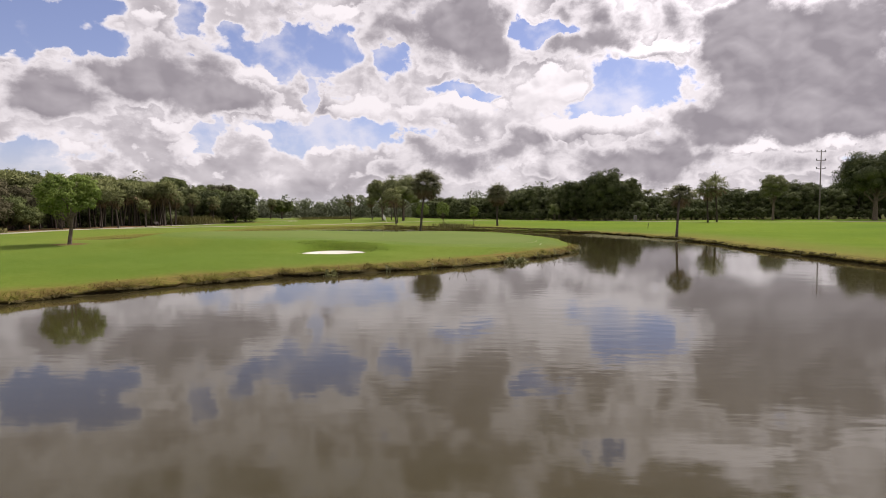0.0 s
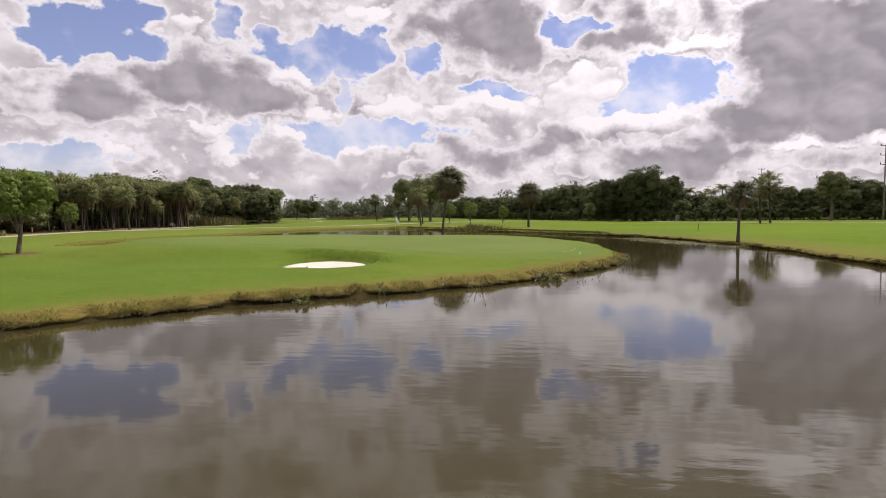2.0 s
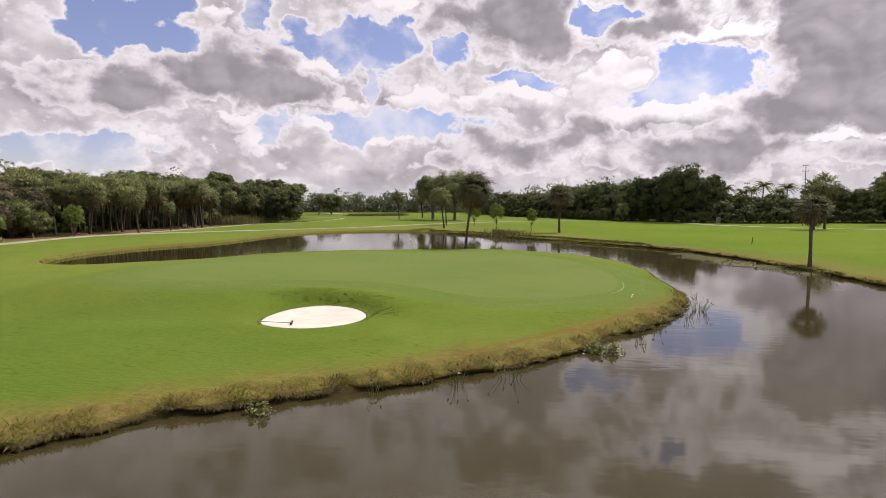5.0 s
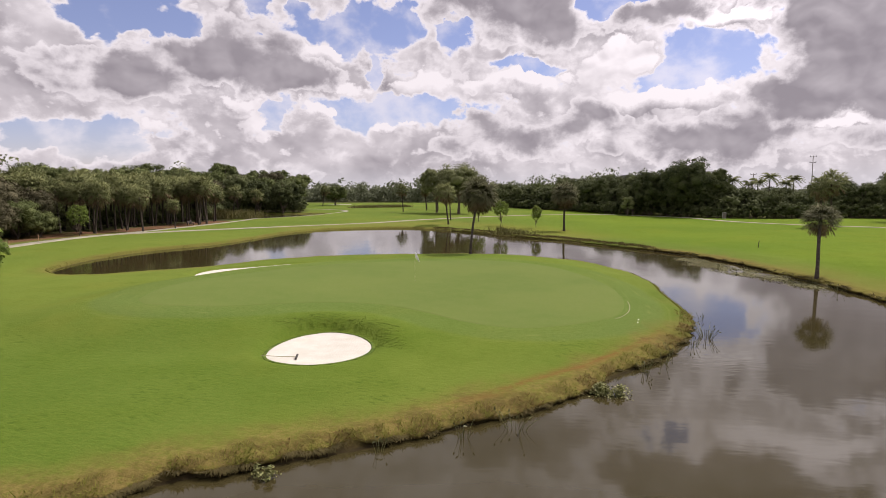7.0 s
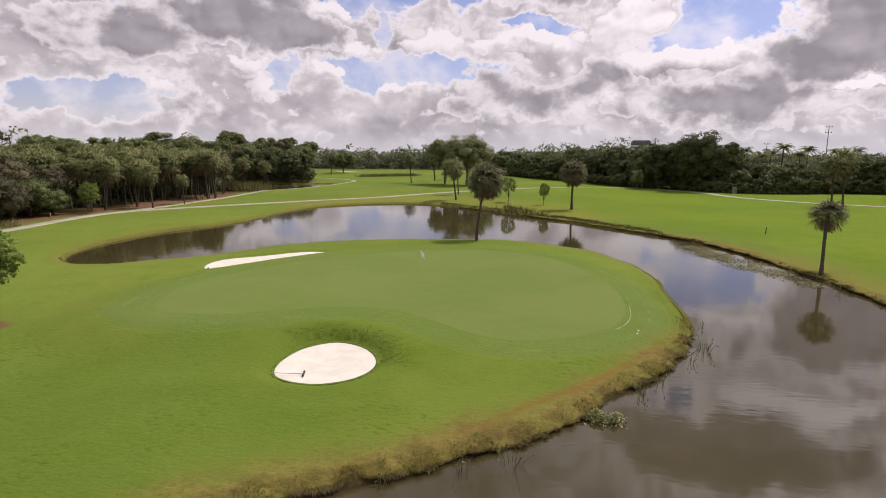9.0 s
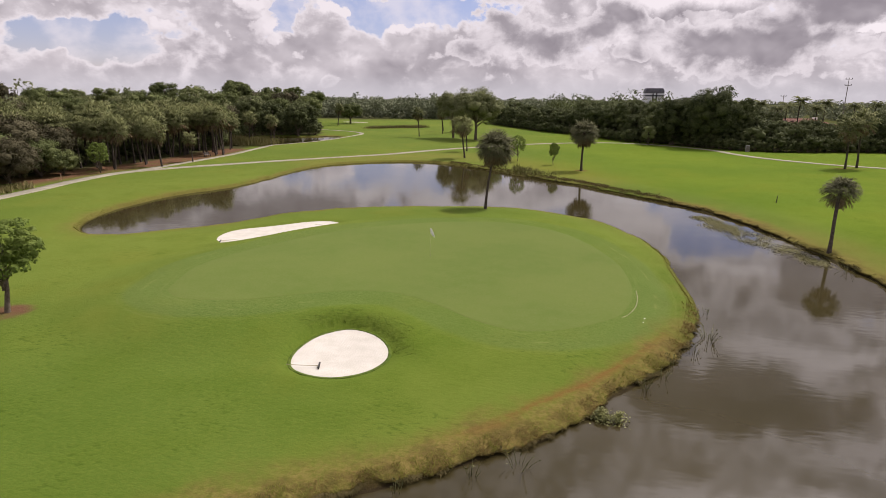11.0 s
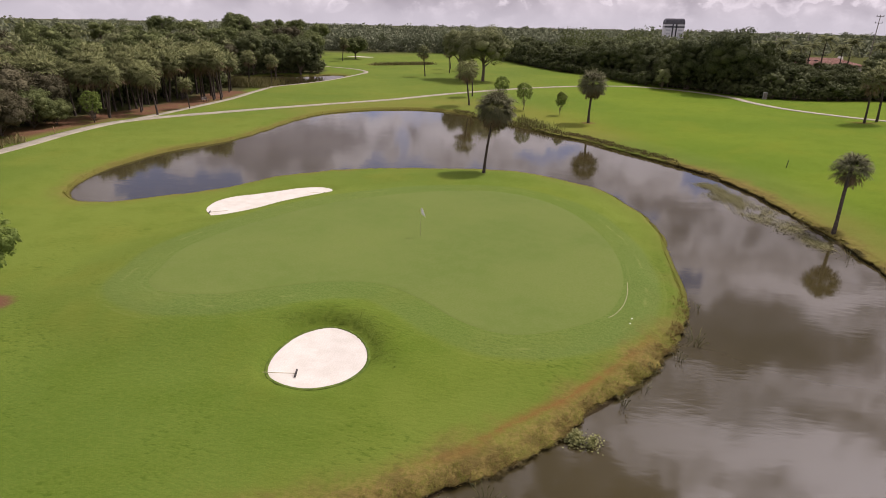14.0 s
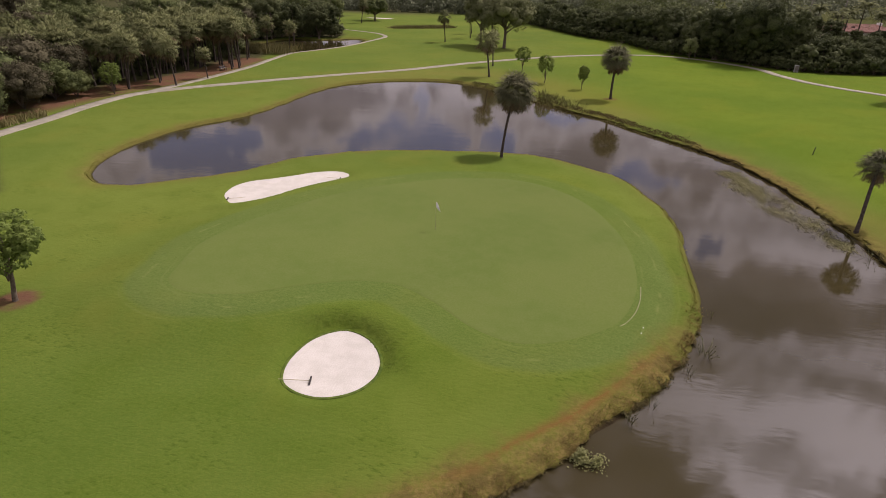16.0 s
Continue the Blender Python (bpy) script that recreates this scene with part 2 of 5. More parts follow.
def ground_material():
    m, nt, b = material("mown_grass", 1.0, 0.03)
    p = place(nt)
    big = fbm(nt, p, 0.035, 3.0, 0.5)
    mid = fbm(nt, p, 0.35, 5.0, 0.6)
    fine = fbm(nt, p, 7.0, 4.0, 0.7)
    col = mixc(nt, ramp(nt, big, 0.35, 0.65), (0.078, 0.124, 0.019), (0.112, 0.150, 0.024))
    col = mixc(nt, ramp(nt, mid, 0.4, 0.75, 0.0, 0.55), col, (0.070, 0.112, 0.012))
    col = mixc(nt, ramp(nt, fine, 0.35, 0.72, 0.0, 0.42), col, (0.135, 0.162, 0.032))
    col = mixc(nt, ramp(nt, fbm(nt, p, 0.11, 4.0, 0.6), 0.50, 0.70, 0.0, 0.5), col, (0.128, 0.146, 0.024))
    # clumpy blades: tuft shadows painted as small darker flecks, longer across the slope
    tuft_shade = fbm(nt, vm(nt, "MULTIPLY", p, (2.6, 5.2, 4.0)), 1.0, 4.0, 0.62)
    patchy = ramp(nt, fbm(nt, p, 0.28, 3.0, 0.55), 0.42, 0.66, 0.05, 1.0)
    col = mixc(nt, m1(nt, "MULTIPLY", ramp(nt, tuft_shade, 0.52, 0.68, 0.0, 0.62), patchy), col, (0.042, 0.078, 0.008))
    ds = attr(nt, "d_shore")
    dg = attr(nt, "d_green")
    # longer rough before the green
    tall = m1(nt, "MULTIPLY", ramp(nt, m1(nt, "MULTIPLY_ADD", mid, 0.5, dg), 2.4, 3.0), ramp(nt, m1(nt, "MULTIPLY_ADD", node(nt, "ShaderNodeSeparateXYZ", None, i0=p).outputs[0], -0.7, node(nt, "ShaderNodeSeparateXYZ", None, i0=p).outputs[1]), 60.0, 74.0, 1.0, 0.0))
    col = mixc(nt, m1(nt, "MULTIPLY", tall, ramp(nt, fbm(nt, p, 0.16, 4.0, 0.6), 0.36, 0.64, 0.35, 1.0)), col, vm(nt, "MULTIPLY", col, (0.83, 0.89, 0.78)))
    # collar of the green, a little deeper in colour
    ring = ramp(nt, m1(nt, "MULTIPLY_ADD", mid, 0.5, dg), 2.1, 2.7, 0.5, 0.0)
    col = mixc(nt, ring, col, mixc(nt, ramp(nt, fine, 0.35, 0.65), (0.078, 0.120, 0.033), (0.102, 0.140, 0.046)))
    streak = m1(nt, "MULTIPLY", ramp(nt, m1(nt, "ABSOLUTE", m1(nt, "SUBTRACT", m1(nt, "MULTIPLY_ADD", mid, 0.7, dg), 1.6)), 0.0, 0.14, 1.0, 0.0), ramp(nt, fbm(nt, p, 0.5, 4.0, 0.6), 0.5, 0.62, 0.0, 0.5))
    col = mixc(nt, streak, col, (0.17, 0.19, 0.06))
    for far_off, much in ((0.25, 0.2), (2.45, 0.2)):
        line = ramp(nt, m1(nt, "ABSOLUTE", m1(nt, "SUBTRACT", m1(nt, "MULTIPLY_ADD", mid, 0.3, dg), far_off + 0.15)), 0.0, 0.11, 1.0, 0.0)
        col = mixc(nt, m1(nt, "MULTIPLY", line, ramp(nt, fbm(nt, p, 0.4, 4.0, 0.6), 0.44, 0.60, 0.0, much)), col, (0.16, 0.185, 0.06))
    # drying grass towards the banks
    edge = m1(nt, "ADD", ds, m1(nt, "MULTIPLY", m1(nt, "SUBTRACT", mid, 0.5), 3.2))
    dry = attr(nt, "dry")
    col = mixc(nt, m1(nt, "MULTIPLY", dry, ramp(nt, edge, 0.5, 2.5, 0.75, 0.0)), col, (0.132, 0.118, 0.027))
    col = mixc(nt, m1(nt, "MULTIPLY", dry, ramp(nt, edge, 0.1, 1.3, 0.8, 0.0)), col, (0.142, 0.098, 0.032))
    col = mixc(nt, ramp(nt, edge, 0.0, 0.8, 0.5, 0.0), col, (0.130, 0.110, 0.032))
    grain = fbm(nt, p, 5.0, 5.0, 0.7)
    straw = m1(nt, "MULTIPLY", dry, ramp(nt, edge, 0.4, 2.2, 0.9, 0.0))
    col = mixc(nt, m1(nt, "MULTIPLY", straw, ramp(nt, grain, 0.42, 0.60, 0.0, 0.6)), col, (0.185, 0.138, 0.050))
    col = mixc(nt, m1(nt, "MULTIPLY", straw, ramp(nt, grain, 0.50, 0.36, 0.0, 0.7)), col, (0.085, 0.098, 0.018))
    col = mixc(nt, m1(nt, "MULTIPLY", straw, ramp(nt, fbm(nt, p, 1.3, 5.0, 0.68), 0.44, 0.62, 0.0, 0.75)), col, (0.078, 0.060, 0.020))
    # scruffier turf between the pond and the path
    col = mixc(nt, m1(nt, "MULTIPLY", attr(nt, "scruff"), ramp(nt, mid, 0.25, 0.6, 0.3, 0.75)), col, (0.145, 0.140, 0.032))
    # worn strip
    wear = m1(nt, "MULTIPLY", attr(nt, "wear"), ramp(nt, fbm(nt, p, 1.6, 5.0, 0.7), 0.32, 0.54, 0.25, 0.95))
    col = mixc(nt, wear, col, (0.150, 0.070, 0.024))
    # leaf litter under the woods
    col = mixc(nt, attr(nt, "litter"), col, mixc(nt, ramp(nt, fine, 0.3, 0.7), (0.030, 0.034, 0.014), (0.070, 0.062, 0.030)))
    # mulch under the trees
    col = mixc(nt, m1(nt, "MULTIPLY", attr(nt, "mulch"), ramp(nt, mid, 0.2, 0.5)), col, (0.125, 0.062, 0.040))
    # mud below the water line
    col = mixc(nt, ramp(nt, m1(nt, "ADD", m1(nt, "MULTIPLY_ADD", m1(nt, "SUBTRACT", 1.0, dry), 0.32, ds), m1(nt, "MULTIPLY", fine, 0.3)), 0.10, 0.48, 1.0, 0.0), col, (0.030, 0.022, 0.012))
    # lusher fairway turf beyond the water
    sp = node(nt, "ShaderNodeSeparateXYZ", None, i0=p)
    lush = m1(nt, "MULTIPLY", ramp(nt, m1(nt, "MULTIPLY_ADD", mid, 12.0, sp.outputs[0]), -14.0, 30.0), ramp(nt, ds, 1.5, 9.0))
    col = mixc(nt, lush, col, vm(nt, "MULTIPLY", col, (0.93, 1.03, 0.56)))
    col = vm(nt, "MULTIPLY", col, (0.95, 0.95, 0.95))
    # blades catch the light at a low angle
    b.inputs["Sheen Weight"].default_value = 0.06
    b.inputs["Sheen Roughness"].default_value = 0.45
    b.inputs["Sheen Tint"].default_value = (0.55, 0.75, 0.16, 1.0)
    nt.links.new(col, b.inputs["Base Color"])
    rel = m1(nt, "ADD", m1(nt, "MULTIPLY", fbm(nt, p, 22.0, 3.0, 0.7), 0.5), mid)
    bump(nt, b, m1(nt, "SUBTRACT", rel, m1(nt, "MULTIPLY", tuft_shade, 0.8)), 0.7, 0.07)
    return m


def green_material():
    m, nt, b = material("putting_grass", 1.0, 0.05)
    p = place(nt)
    big = fbm(nt, p, 0.12, 3.0, 0.5)
    fine = fbm(nt, p, 9.0, 3.0, 0.6)
    col = mixc(nt, ramp(nt, big, 0.35, 0.65), (0.093, 0.130, 0.031), (0.110, 0.142, 0.037))
    mid = fbm(nt, p, 0.9, 5.0, 0.65)
    col = mixc(nt, ramp(nt, mid, 0.35, 0.65, 0.0, 0.45), col, (0.116, 0.143, 0.043))
    col = mixc(nt, ramp(nt, fine, 0.3, 0.7, 0.0, 0.4), col, (0.078, 0.117, 0.019))
    nt.links.new(col, b.inputs["Base Color"])
    bump(nt, b, fine, 0.15, 0.01)
    return m


def water_material():
    m, nt, b = material("pond_water", 0.05, 0.5)
    p = place(nt)
    b.inputs["IOR"].default_value = 1.33
    murk = mixc(nt, ramp(nt, fbm(nt, p, 0.06, 3.0), 0.3, 0.7), (0.031, 0.026, 0.010), (0.040, 0.033, 0.014))
    nt.links.new(murk, b.inputs["Base Color"])
    gust = ramp(nt, fbm(nt, p, 0.05, 3.0), 0.42, 0.68, 0.25, 1.0)
    st = vm(nt, "MULTIPLY", p, (0.5, 1.3, 1.0))
    h = m1(nt, "ADD", m1(nt, "MULTIPLY", fbm(nt, st, 2.2, 3.0, 0.5), 0.45), fbm(nt, st, 0.55, 3.0, 0.5))
    bump(nt, b, m1(nt, "MULTIPLY", h, gust), 0.065, 0.12)
    return m


def sand_material():
    m, nt, b = material("bunker_sand", 0.95, 0.1)
    p = place(nt)
    n = fbm(nt, p, 1.1, 5.0, 0.6)
    f = fbm(nt, p, 14.0, 3.0, 0.6)
    col = mixc(nt, ramp(nt, n, 0.3, 0.7), (0.45, 0.432, 0.380), (0.52, 0.502, 0.450))
    col = mixc(nt, ramp(nt, f, 0.35, 0.65, 0.0, 0.3), col, (0.42, 0.388, 0.330))
    nt.links.new(col, b.inputs["Base Color"])
    rake = node(nt, "ShaderNodeTexWave", None, Vector=p, Scale=2.2, Distortion=6.0).outputs[1]
    bump(nt, b, m1(nt, "ADD", m1(nt, "MULTIPLY", rake, 0.12), f), 0.4, 0.04)
    return m


MAT_GROUND, MAT_GREEN, MAT_WATER, MAT_SAND = ground_material(), green_material(), water_material(), sand_material()
MAT_PATH = simple("path_concrete", (0.205, 0.190, 0.145), (0.285, 0.265, 0.205), 0.8, 0.9, bumps=0.2)
MAT_BARK = simple("bark", (0.09, 0.07, 0.05), (0.17, 0.14, 0.11), 5.0, 0.95, bumps=0.6)
MAT_PALMBARK = simple("palm_bark", (0.038, 0.031, 0.025), (0.088, 0.072, 0.058), 6.0, 0.95, bumps=0.6)
MAT_LEAF = simple("oak_leaves", (0.044, 0.060, 0.022), (0.205, 0.235, 0.090), 0.4, 0.75, 0.08, True, trans=0.22, leafy=True)
MAT_LEAF_DARK = simple("hedge_leaves", (0.028, 0.040, 0.017), (0.155, 0.176, 0.075), 0.4, 0.75, 0.08, True, trans=0.18, leafy=True)
MAT_LEAF_OLIVE = simple("olive_leaves", (0.062, 0.072, 0.032), (0.265, 0.285, 0.135), 0.4, 0.75, 0.08, True, trans=0.22, leafy=True)
MAT_LEAF_BROWN = simple("russet_leaves", (0.042, 0.041, 0.023), (0.135, 0.122, 0.072), 0.4, 0.8, 0.06, True, trans=0.18, leafy=True)
# distance haze mixed into the leaf colour: paler and greyer for far woods
MAT_LEAF_HAZED = simple("hazed_far_leaves", (0.085, 0.100, 0.062), (0.25, 0.275, 0.17), 0.05, 0.8, 0.08, True, trans=0.1)
MAT_LEAF_YOUNG = simple("fresh_leaves", (0.090, 0.140, 0.030), (0.25, 0.31, 0.075), 0.6, 0.7, 0.12, True, trans=0.4)
MAT_LEAF_PALE = simple("pale_leaves", (0.13, 0.16, 0.055), (0.30, 0.33, 0.14), 0.6, 0.6, 0.2, True, trans=0.3)
MAT_FROND = simple("palm_fronds", (0.050, 0.062, 0.022), (0.275, 0.290, 0.128), 0.6, 0.75, 0.08, True, trans=0.24)
MAT_FROND_OLD = simple("weathered_fronds", (0.045, 0.050, 0.026), (0.215, 0.212, 0.118), 0.6, 0.78, 0.06, True, trans=0.2)
MAT_FROND_DRY = simple("dry_fronds", (0.075, 0.055, 0.034), (0.24, 0.18, 0.105), 1.0, 0.85, 0.06, True)
MAT_GRASS_DRY = simple("bank_grass", (0.070, 0.058, 0.017), (0.200, 0.140, 0.050), 1.0, 0.8, 0.1, True, trans=0.3)
MAT_BRUSH = simple("bank_brush", (0.036, 0.036, 0.012), (0.150, 0.120, 0.050), 0.8, 0.85, 0.1, True, trans=0.2)
MAT_GRASS_SOFT = simple("edge_grass", (0.085, 0.100, 0.014), (0.200, 0.180, 0.042), 1.0, 0.8, 0.1, True, trans=0.3)
MAT_REED = simple("reeds", (0.085, 0.090, 0.030), (0.24, 0.21, 0.09), 1.0, 0.8, 0.1, True)
MAT_WHITE = simple("white_cloth", (0.75, 0.75, 0.75), (0.85, 0.85, 0.84), 3.0, 0.7)
MAT_STICK = simple("yellowed_stick", (0.30, 0.29, 0.17), (0.38, 0.36, 0.22), 3.0, 0.5)
MAT_DARK = simple("dark_plastic", (0.02, 0.02, 0.02), (0.05, 0.045, 0.04), 6.0, 0.6)
MAT_POLE = simple("weathered_pole", (0.14, 0.12, 0.11), (0.22, 0.20, 0.18), 2.0, 0.9)


# ---- plan: shoreline, green, bunkers ----
def smooth(points, steps, closed=True):
    """A Catmull-Rom curve through the points."""
    p = np.array(points, float)
    n = len(p)
    out = []
    for i in range(n if closed else n - 1):
        a, b, c, d = (p[(i + k) % n] if closed else p[min(max(i + k, 0), n - 1)] for k in (-1, 0, 1, 2))
        for s in np.linspace(0, 1, steps, endpoint=False):
            out.append(0.5 * (2 * b + (c - a) * s + (2 * a - 5 * b + 4 * c - d) * s * s + (3 * b - a - 3 * c + d) * s ** 3))
    if not closed:
        out.append(p[-1])
    return np.array(out)


SHORE_NEAR = [
    (-60, -30), (-38, 2), (-24, 20), (-18.5, 30), (-15.2, 36), (-11.5, 40.2), (-7.8, 43.3), (-4, 45.5), (-0.5, 48.2), (1.8, 50.4), (3.4, 52.6), (6.2, 56.4),
    (8.5, 60.6), (9.6, 65), (9.9, 71), (10.1, 78.5), (9, 83.5), (6.4, 90), (2.6, 93), (-3.5, 96), (-11, 95), (-16, 93.8), (-22.3, 91.3), (-27.4, 86.8), (-30.6, 81.2),
    (-35.3, 76.5), (-38.5, 74.4),
]
SHORE_FAR = [
    (-42, 75), (-45, 79), (-46.9, 86), (-46.4, 95.5), (-43.3, 103), (-42.1, 112), (-41.8, 123), (-40, 132), (-34.5, 138.5), (-27, 142), (-20.5, 141.5), (-13.7, 136.5), (-5.6, 128.6), (0.7, 121.7),
    (5.1, 118), (9, 112.7), (13.3, 107.6), (18.1, 100.6), (20.7, 94.8), (22.3, 88), (23.2, 82), (24.1, 76), (24.2, 70), (23.4, 62), (23.8, 54), (24.2, 46), (27, 34), (36, 15), (50, -30),
]
GREEN = [(-21.5, 58.8), (-22.2, 62.3), (-21.6, 66.1), (-20.1, 70.2), (-18.1, 74.1), (-14.9, 78.3), (-9.4, 82.9), (-3.1, 84.1), (2.2, 80.7), (5.4, 73.8), (6.2, 66.9), (5.0, 61.4), (2.2, 58.5), (-0.5, 57.4), (-3.1, 58.2), (-5.7, 60.2), (-8.5, 61.6), (-11.2, 61.0), (-13.9, 59.2), (-16.3, 57.3), (-19.1, 56.5), (-20.9, 57.2)]
BUNKER_A = [(-11.2, 52.1), (-11.6, 53.7), (-11.2, 55.7), (-9.9, 56.9), (-8.3, 56.4), (-7.2, 55.0), (-6.9, 53.5), (-7.5, 52.1), (-8.8, 51.3), (-10.2, 51.4)]
BUNKER_B = [(-27.5, 73.7), (-28.1, 75.2), (-28.1, 76.8), (-27.4, 78.2), (-26.1, 79.3), (-24.5, 80.8), (-22.9, 82.4), (-21.1, 83.2), (-19.7, 82.7), (-19.5, 81.3), (-20.3, 79.7), (-21.7, 77.8), (-22.6, 75.8), (-23.2, 73.8), (-24.2, 72.6), (-25.7, 72.2)]
CARTWAY = [(-61, 70), (-62.4, 84), (-63.2, 92), (-64.4, 100), (-64.4, 109), (-61, 116.3), (-55.5, 124), (-49.3, 132.6), (-41.8, 141.7), (-33, 151.5), (-24, 163.5), (-14, 175), (-5, 184.3), (7, 193), (18.5, 198), (28, 196),
           (36, 188.5), (40.6, 180), (42.2, 171.5), (45.8, 162), (52.3, 154), (60, 148.5), (80, 139), (120, 126)]
SIDEWAY = [(-63.8, 112), (-63.2, 125), (-63.5, 141), (-66, 156), (-66.5, 168), (-61.5, 184.7), (-59.5, 204), (-58.9, 214), (-62, 221), (-68, 226.5), (-80, 232)]
POND_FAR = [(-86, 180), (-83, 199), (-73, 203), (-68, 209), (-63, 208), (-62, 196), (-63.5, 184), (-67, 174), (-71, 169.5), (-79, 171)]
LEFT_WOOD = [(-71.5, 60), (-72.5, 90), (-73, 104), (-70.5, 118), (-68, 130), (-69, 150), (-71, 163), (-79, 168), (-87, 178), (-85, 201), (-74, 206), (-72, 210), (-76, 221), (-105, 240), (-130, 300), (-420, 260), (-420, 50)]
RIGHT_WOOD = [(-24, 310), (-11, 277), (4, 247), (17, 227), (28, 206), (37, 192), (46, 181), (58, 178), (80, 183), (100, 172), (130, 150), (300, 130), (420, 300), (100, 480), (-20, 380)]
WEAR_A = [(-4, 47.2), (-1.6, 48.8), (0.3, 51.0), (2.5, 53.2), (4.0, 55.1), (5.2, 56.6), (7.1, 59.7)]

shore = smooth(SHORE_NEAR + SHORE_FAR, 8)
green_line = smooth(GREEN, 8)
pond_line = smooth(POND_FAR, 5)
bunker_lines = [smooth(BUNKER_A, 8), smooth(BUNKER_B, 8)]


def dist_line(x, y, line, closed=True, inside=False):
    """Distance to a line; with inside, negative within the closed line."""
    x, y = np.asarray(x, float).ravel(), np.asarray(y, float).ravel()
    a = line if closed else line[:-1]
    b = np.roll(line, -1, 0) if closed else line[1:]
    out = np.empty(len(x))
    for s in range(0, len(x), 4000):
        px, py = x[s:s + 4000, None], y[s:s + 4000, None]
        ab = b - a
        t = ((px - a[:, 0]) * ab[:, 0] + (py - a[:, 1]) * ab[:, 1]) / (ab ** 2).sum(1)
        t = np.clip(t, 0, 1)
        d = np.sqrt(((px - a[:, 0] - t * ab[:, 0]) ** 2 + (py - a[:, 1] - t * ab[:, 1]) ** 2).min(1))
        if inside:
            cross = ((a[:, 1] > py) != (b[:, 1] > py)) & (px < ab[:, 0] * (py - a[:, 1]) / np.where(ab[:, 1] == 0, 1e-9, ab[:, 1]) + a[:, 0])
            d = np.where(cross.sum(1) % 2 == 1, -d, d)
        out[s:s + 4000] = d
    return out


def step(x, lo, hi):
    t = np.clip((x - lo) / (hi - lo), 0, 1)
    return t * t * (3 - 2 * t)


def waves(x, y, seed, size):
    """Gentle rolling, about -1 to 1."""
    r = np.random.RandomState(seed)
    z = np.zeros(len(x))
    for k in range(7):
        a, s = r.uniform(0, 6.28), size * r.uniform(0.6, 1.8)
        z += np.sin((x * math.cos(a) + y * math.sin(a)) / s + r.uniform(0, 6.28))
    return z / 3.5


def fields(x, y):
    x, y = np.asarray(x, float).ravel(), np.asarray(y, float).ravel()
    ds = np.minimum(dist_line(x, y, shore, inside=True), dist_line(x, y, pond_line, inside=True))
    dg = dist_line(x, y, green_line, inside=True)
    db = [dist_line(x, y, l, inside=True) for l in bunker_lines]
    ds = ds + 0.14 * waves(x, y, 3, 0.8) * step(6 - np.abs(ds), 0, 4)
    land = 0.36 * step(ds, -0.05, 0.5) + 0.2 * step(ds, 0.5, 5) + 0.25 * step(ds, 5, 40)
    z = np.where(ds > 0, land, -1.3 * step(-ds, 0, 5) - 0.0)
    z = z + 0.10 * waves(x, y, 5, 9.0) * step(ds, 3, 12) + 0.35 * waves(x, y, 8, 40.0) * step(ds, 20, 90)
    z = z - 12.0 * step(np.hypot(x, y), 480, 2600)
    # the green tilts: higher on its far side, low towards the pond
    z = z + (0.24 + 0.50 * step(-x, 7, 19)) * step(-dg, -6.5, -1.0) * step(ds, 0.2, 3.2)
    z = z + 0.22 * np.exp(-((x + 5) ** 2 + (y - 85) ** 2) / 90.0) * step(ds, 0.2, 3.0)
    z = z + 0.5 * np.exp(-((x + 30) ** 2 + (y - 57) ** 2) / 190.0) * step(ds, 2.0, 9.0)
    # face of the mound behind the first bunker, lip of the second
    side = step((x + 9.2) * 0.30 + (y - 53.8) * 0.95, 0.5, 3.0)
    z = z + 0.16 * side * np.exp(-((db[0] - 1.25) / 1.0) ** 2) * step(ds, 0.2, 3.0)
    near = step((x + 23.5) * 0.75 - (y - 77) * 0.5, -0.5, 2.0)
    z = z + 0.13 * near * np.exp(-((db[1] - 1.4) / 1.2) ** 2) * step(ds, 0.2, 3.0)
    for d, floor in ((db[0], 0.40), (db[1], 0.42)):
        t = step(-d, -0.60, -0.08)
        z = z * (1 - t) + (floor - 0.1 * step(-d, 0, 2.0)) * t
    return z, ds, dg, db


def height(x, y):
    return fields(x, y)[0]


def ground_at(x, y):
    return float(height([x], [y])[0])


def link(name, verts, faces, mat, parent=None, label="", smooth_shade=True):
    me = bpy.data.meshes.new(name)
    me.from_pydata([tuple(v) for v in verts], [], [tuple(f) for f in faces])
    me.materials.append(mat)
    if smooth_shade:
        me.shade_smooth()
    ob = new(name, me)
    ob.parent = parent
    return tagged(ob, label)


def grid_mesh(xs, ys):
    gx, gy = np.meshgrid(xs, ys)
    nx, ny = len(xs), len(ys)
    i = np.arange(ny - 1)[:, None] * nx + np.arange(nx - 1)[None]
    faces = np.stack([i, i + 1, i + nx + 1, i + nx], -1).reshape(-1, 4)
    return gx.ravel(), gy.ravel(), faces


def graded(lo, hi, fine, far_lo, far_hi):
    a = list(np.arange(lo, hi + 1e-6, fine))
    s, v = fine, hi
    up = []
    while v < far_hi:
        s *= 1.16
        v += s
        up.append(v)
    s, v = fine, lo
    down = []
    while v > far_lo:
        s *= 1.16
        v -= s
        down.append(v)
    return np.array(down[::-1] + a + up)


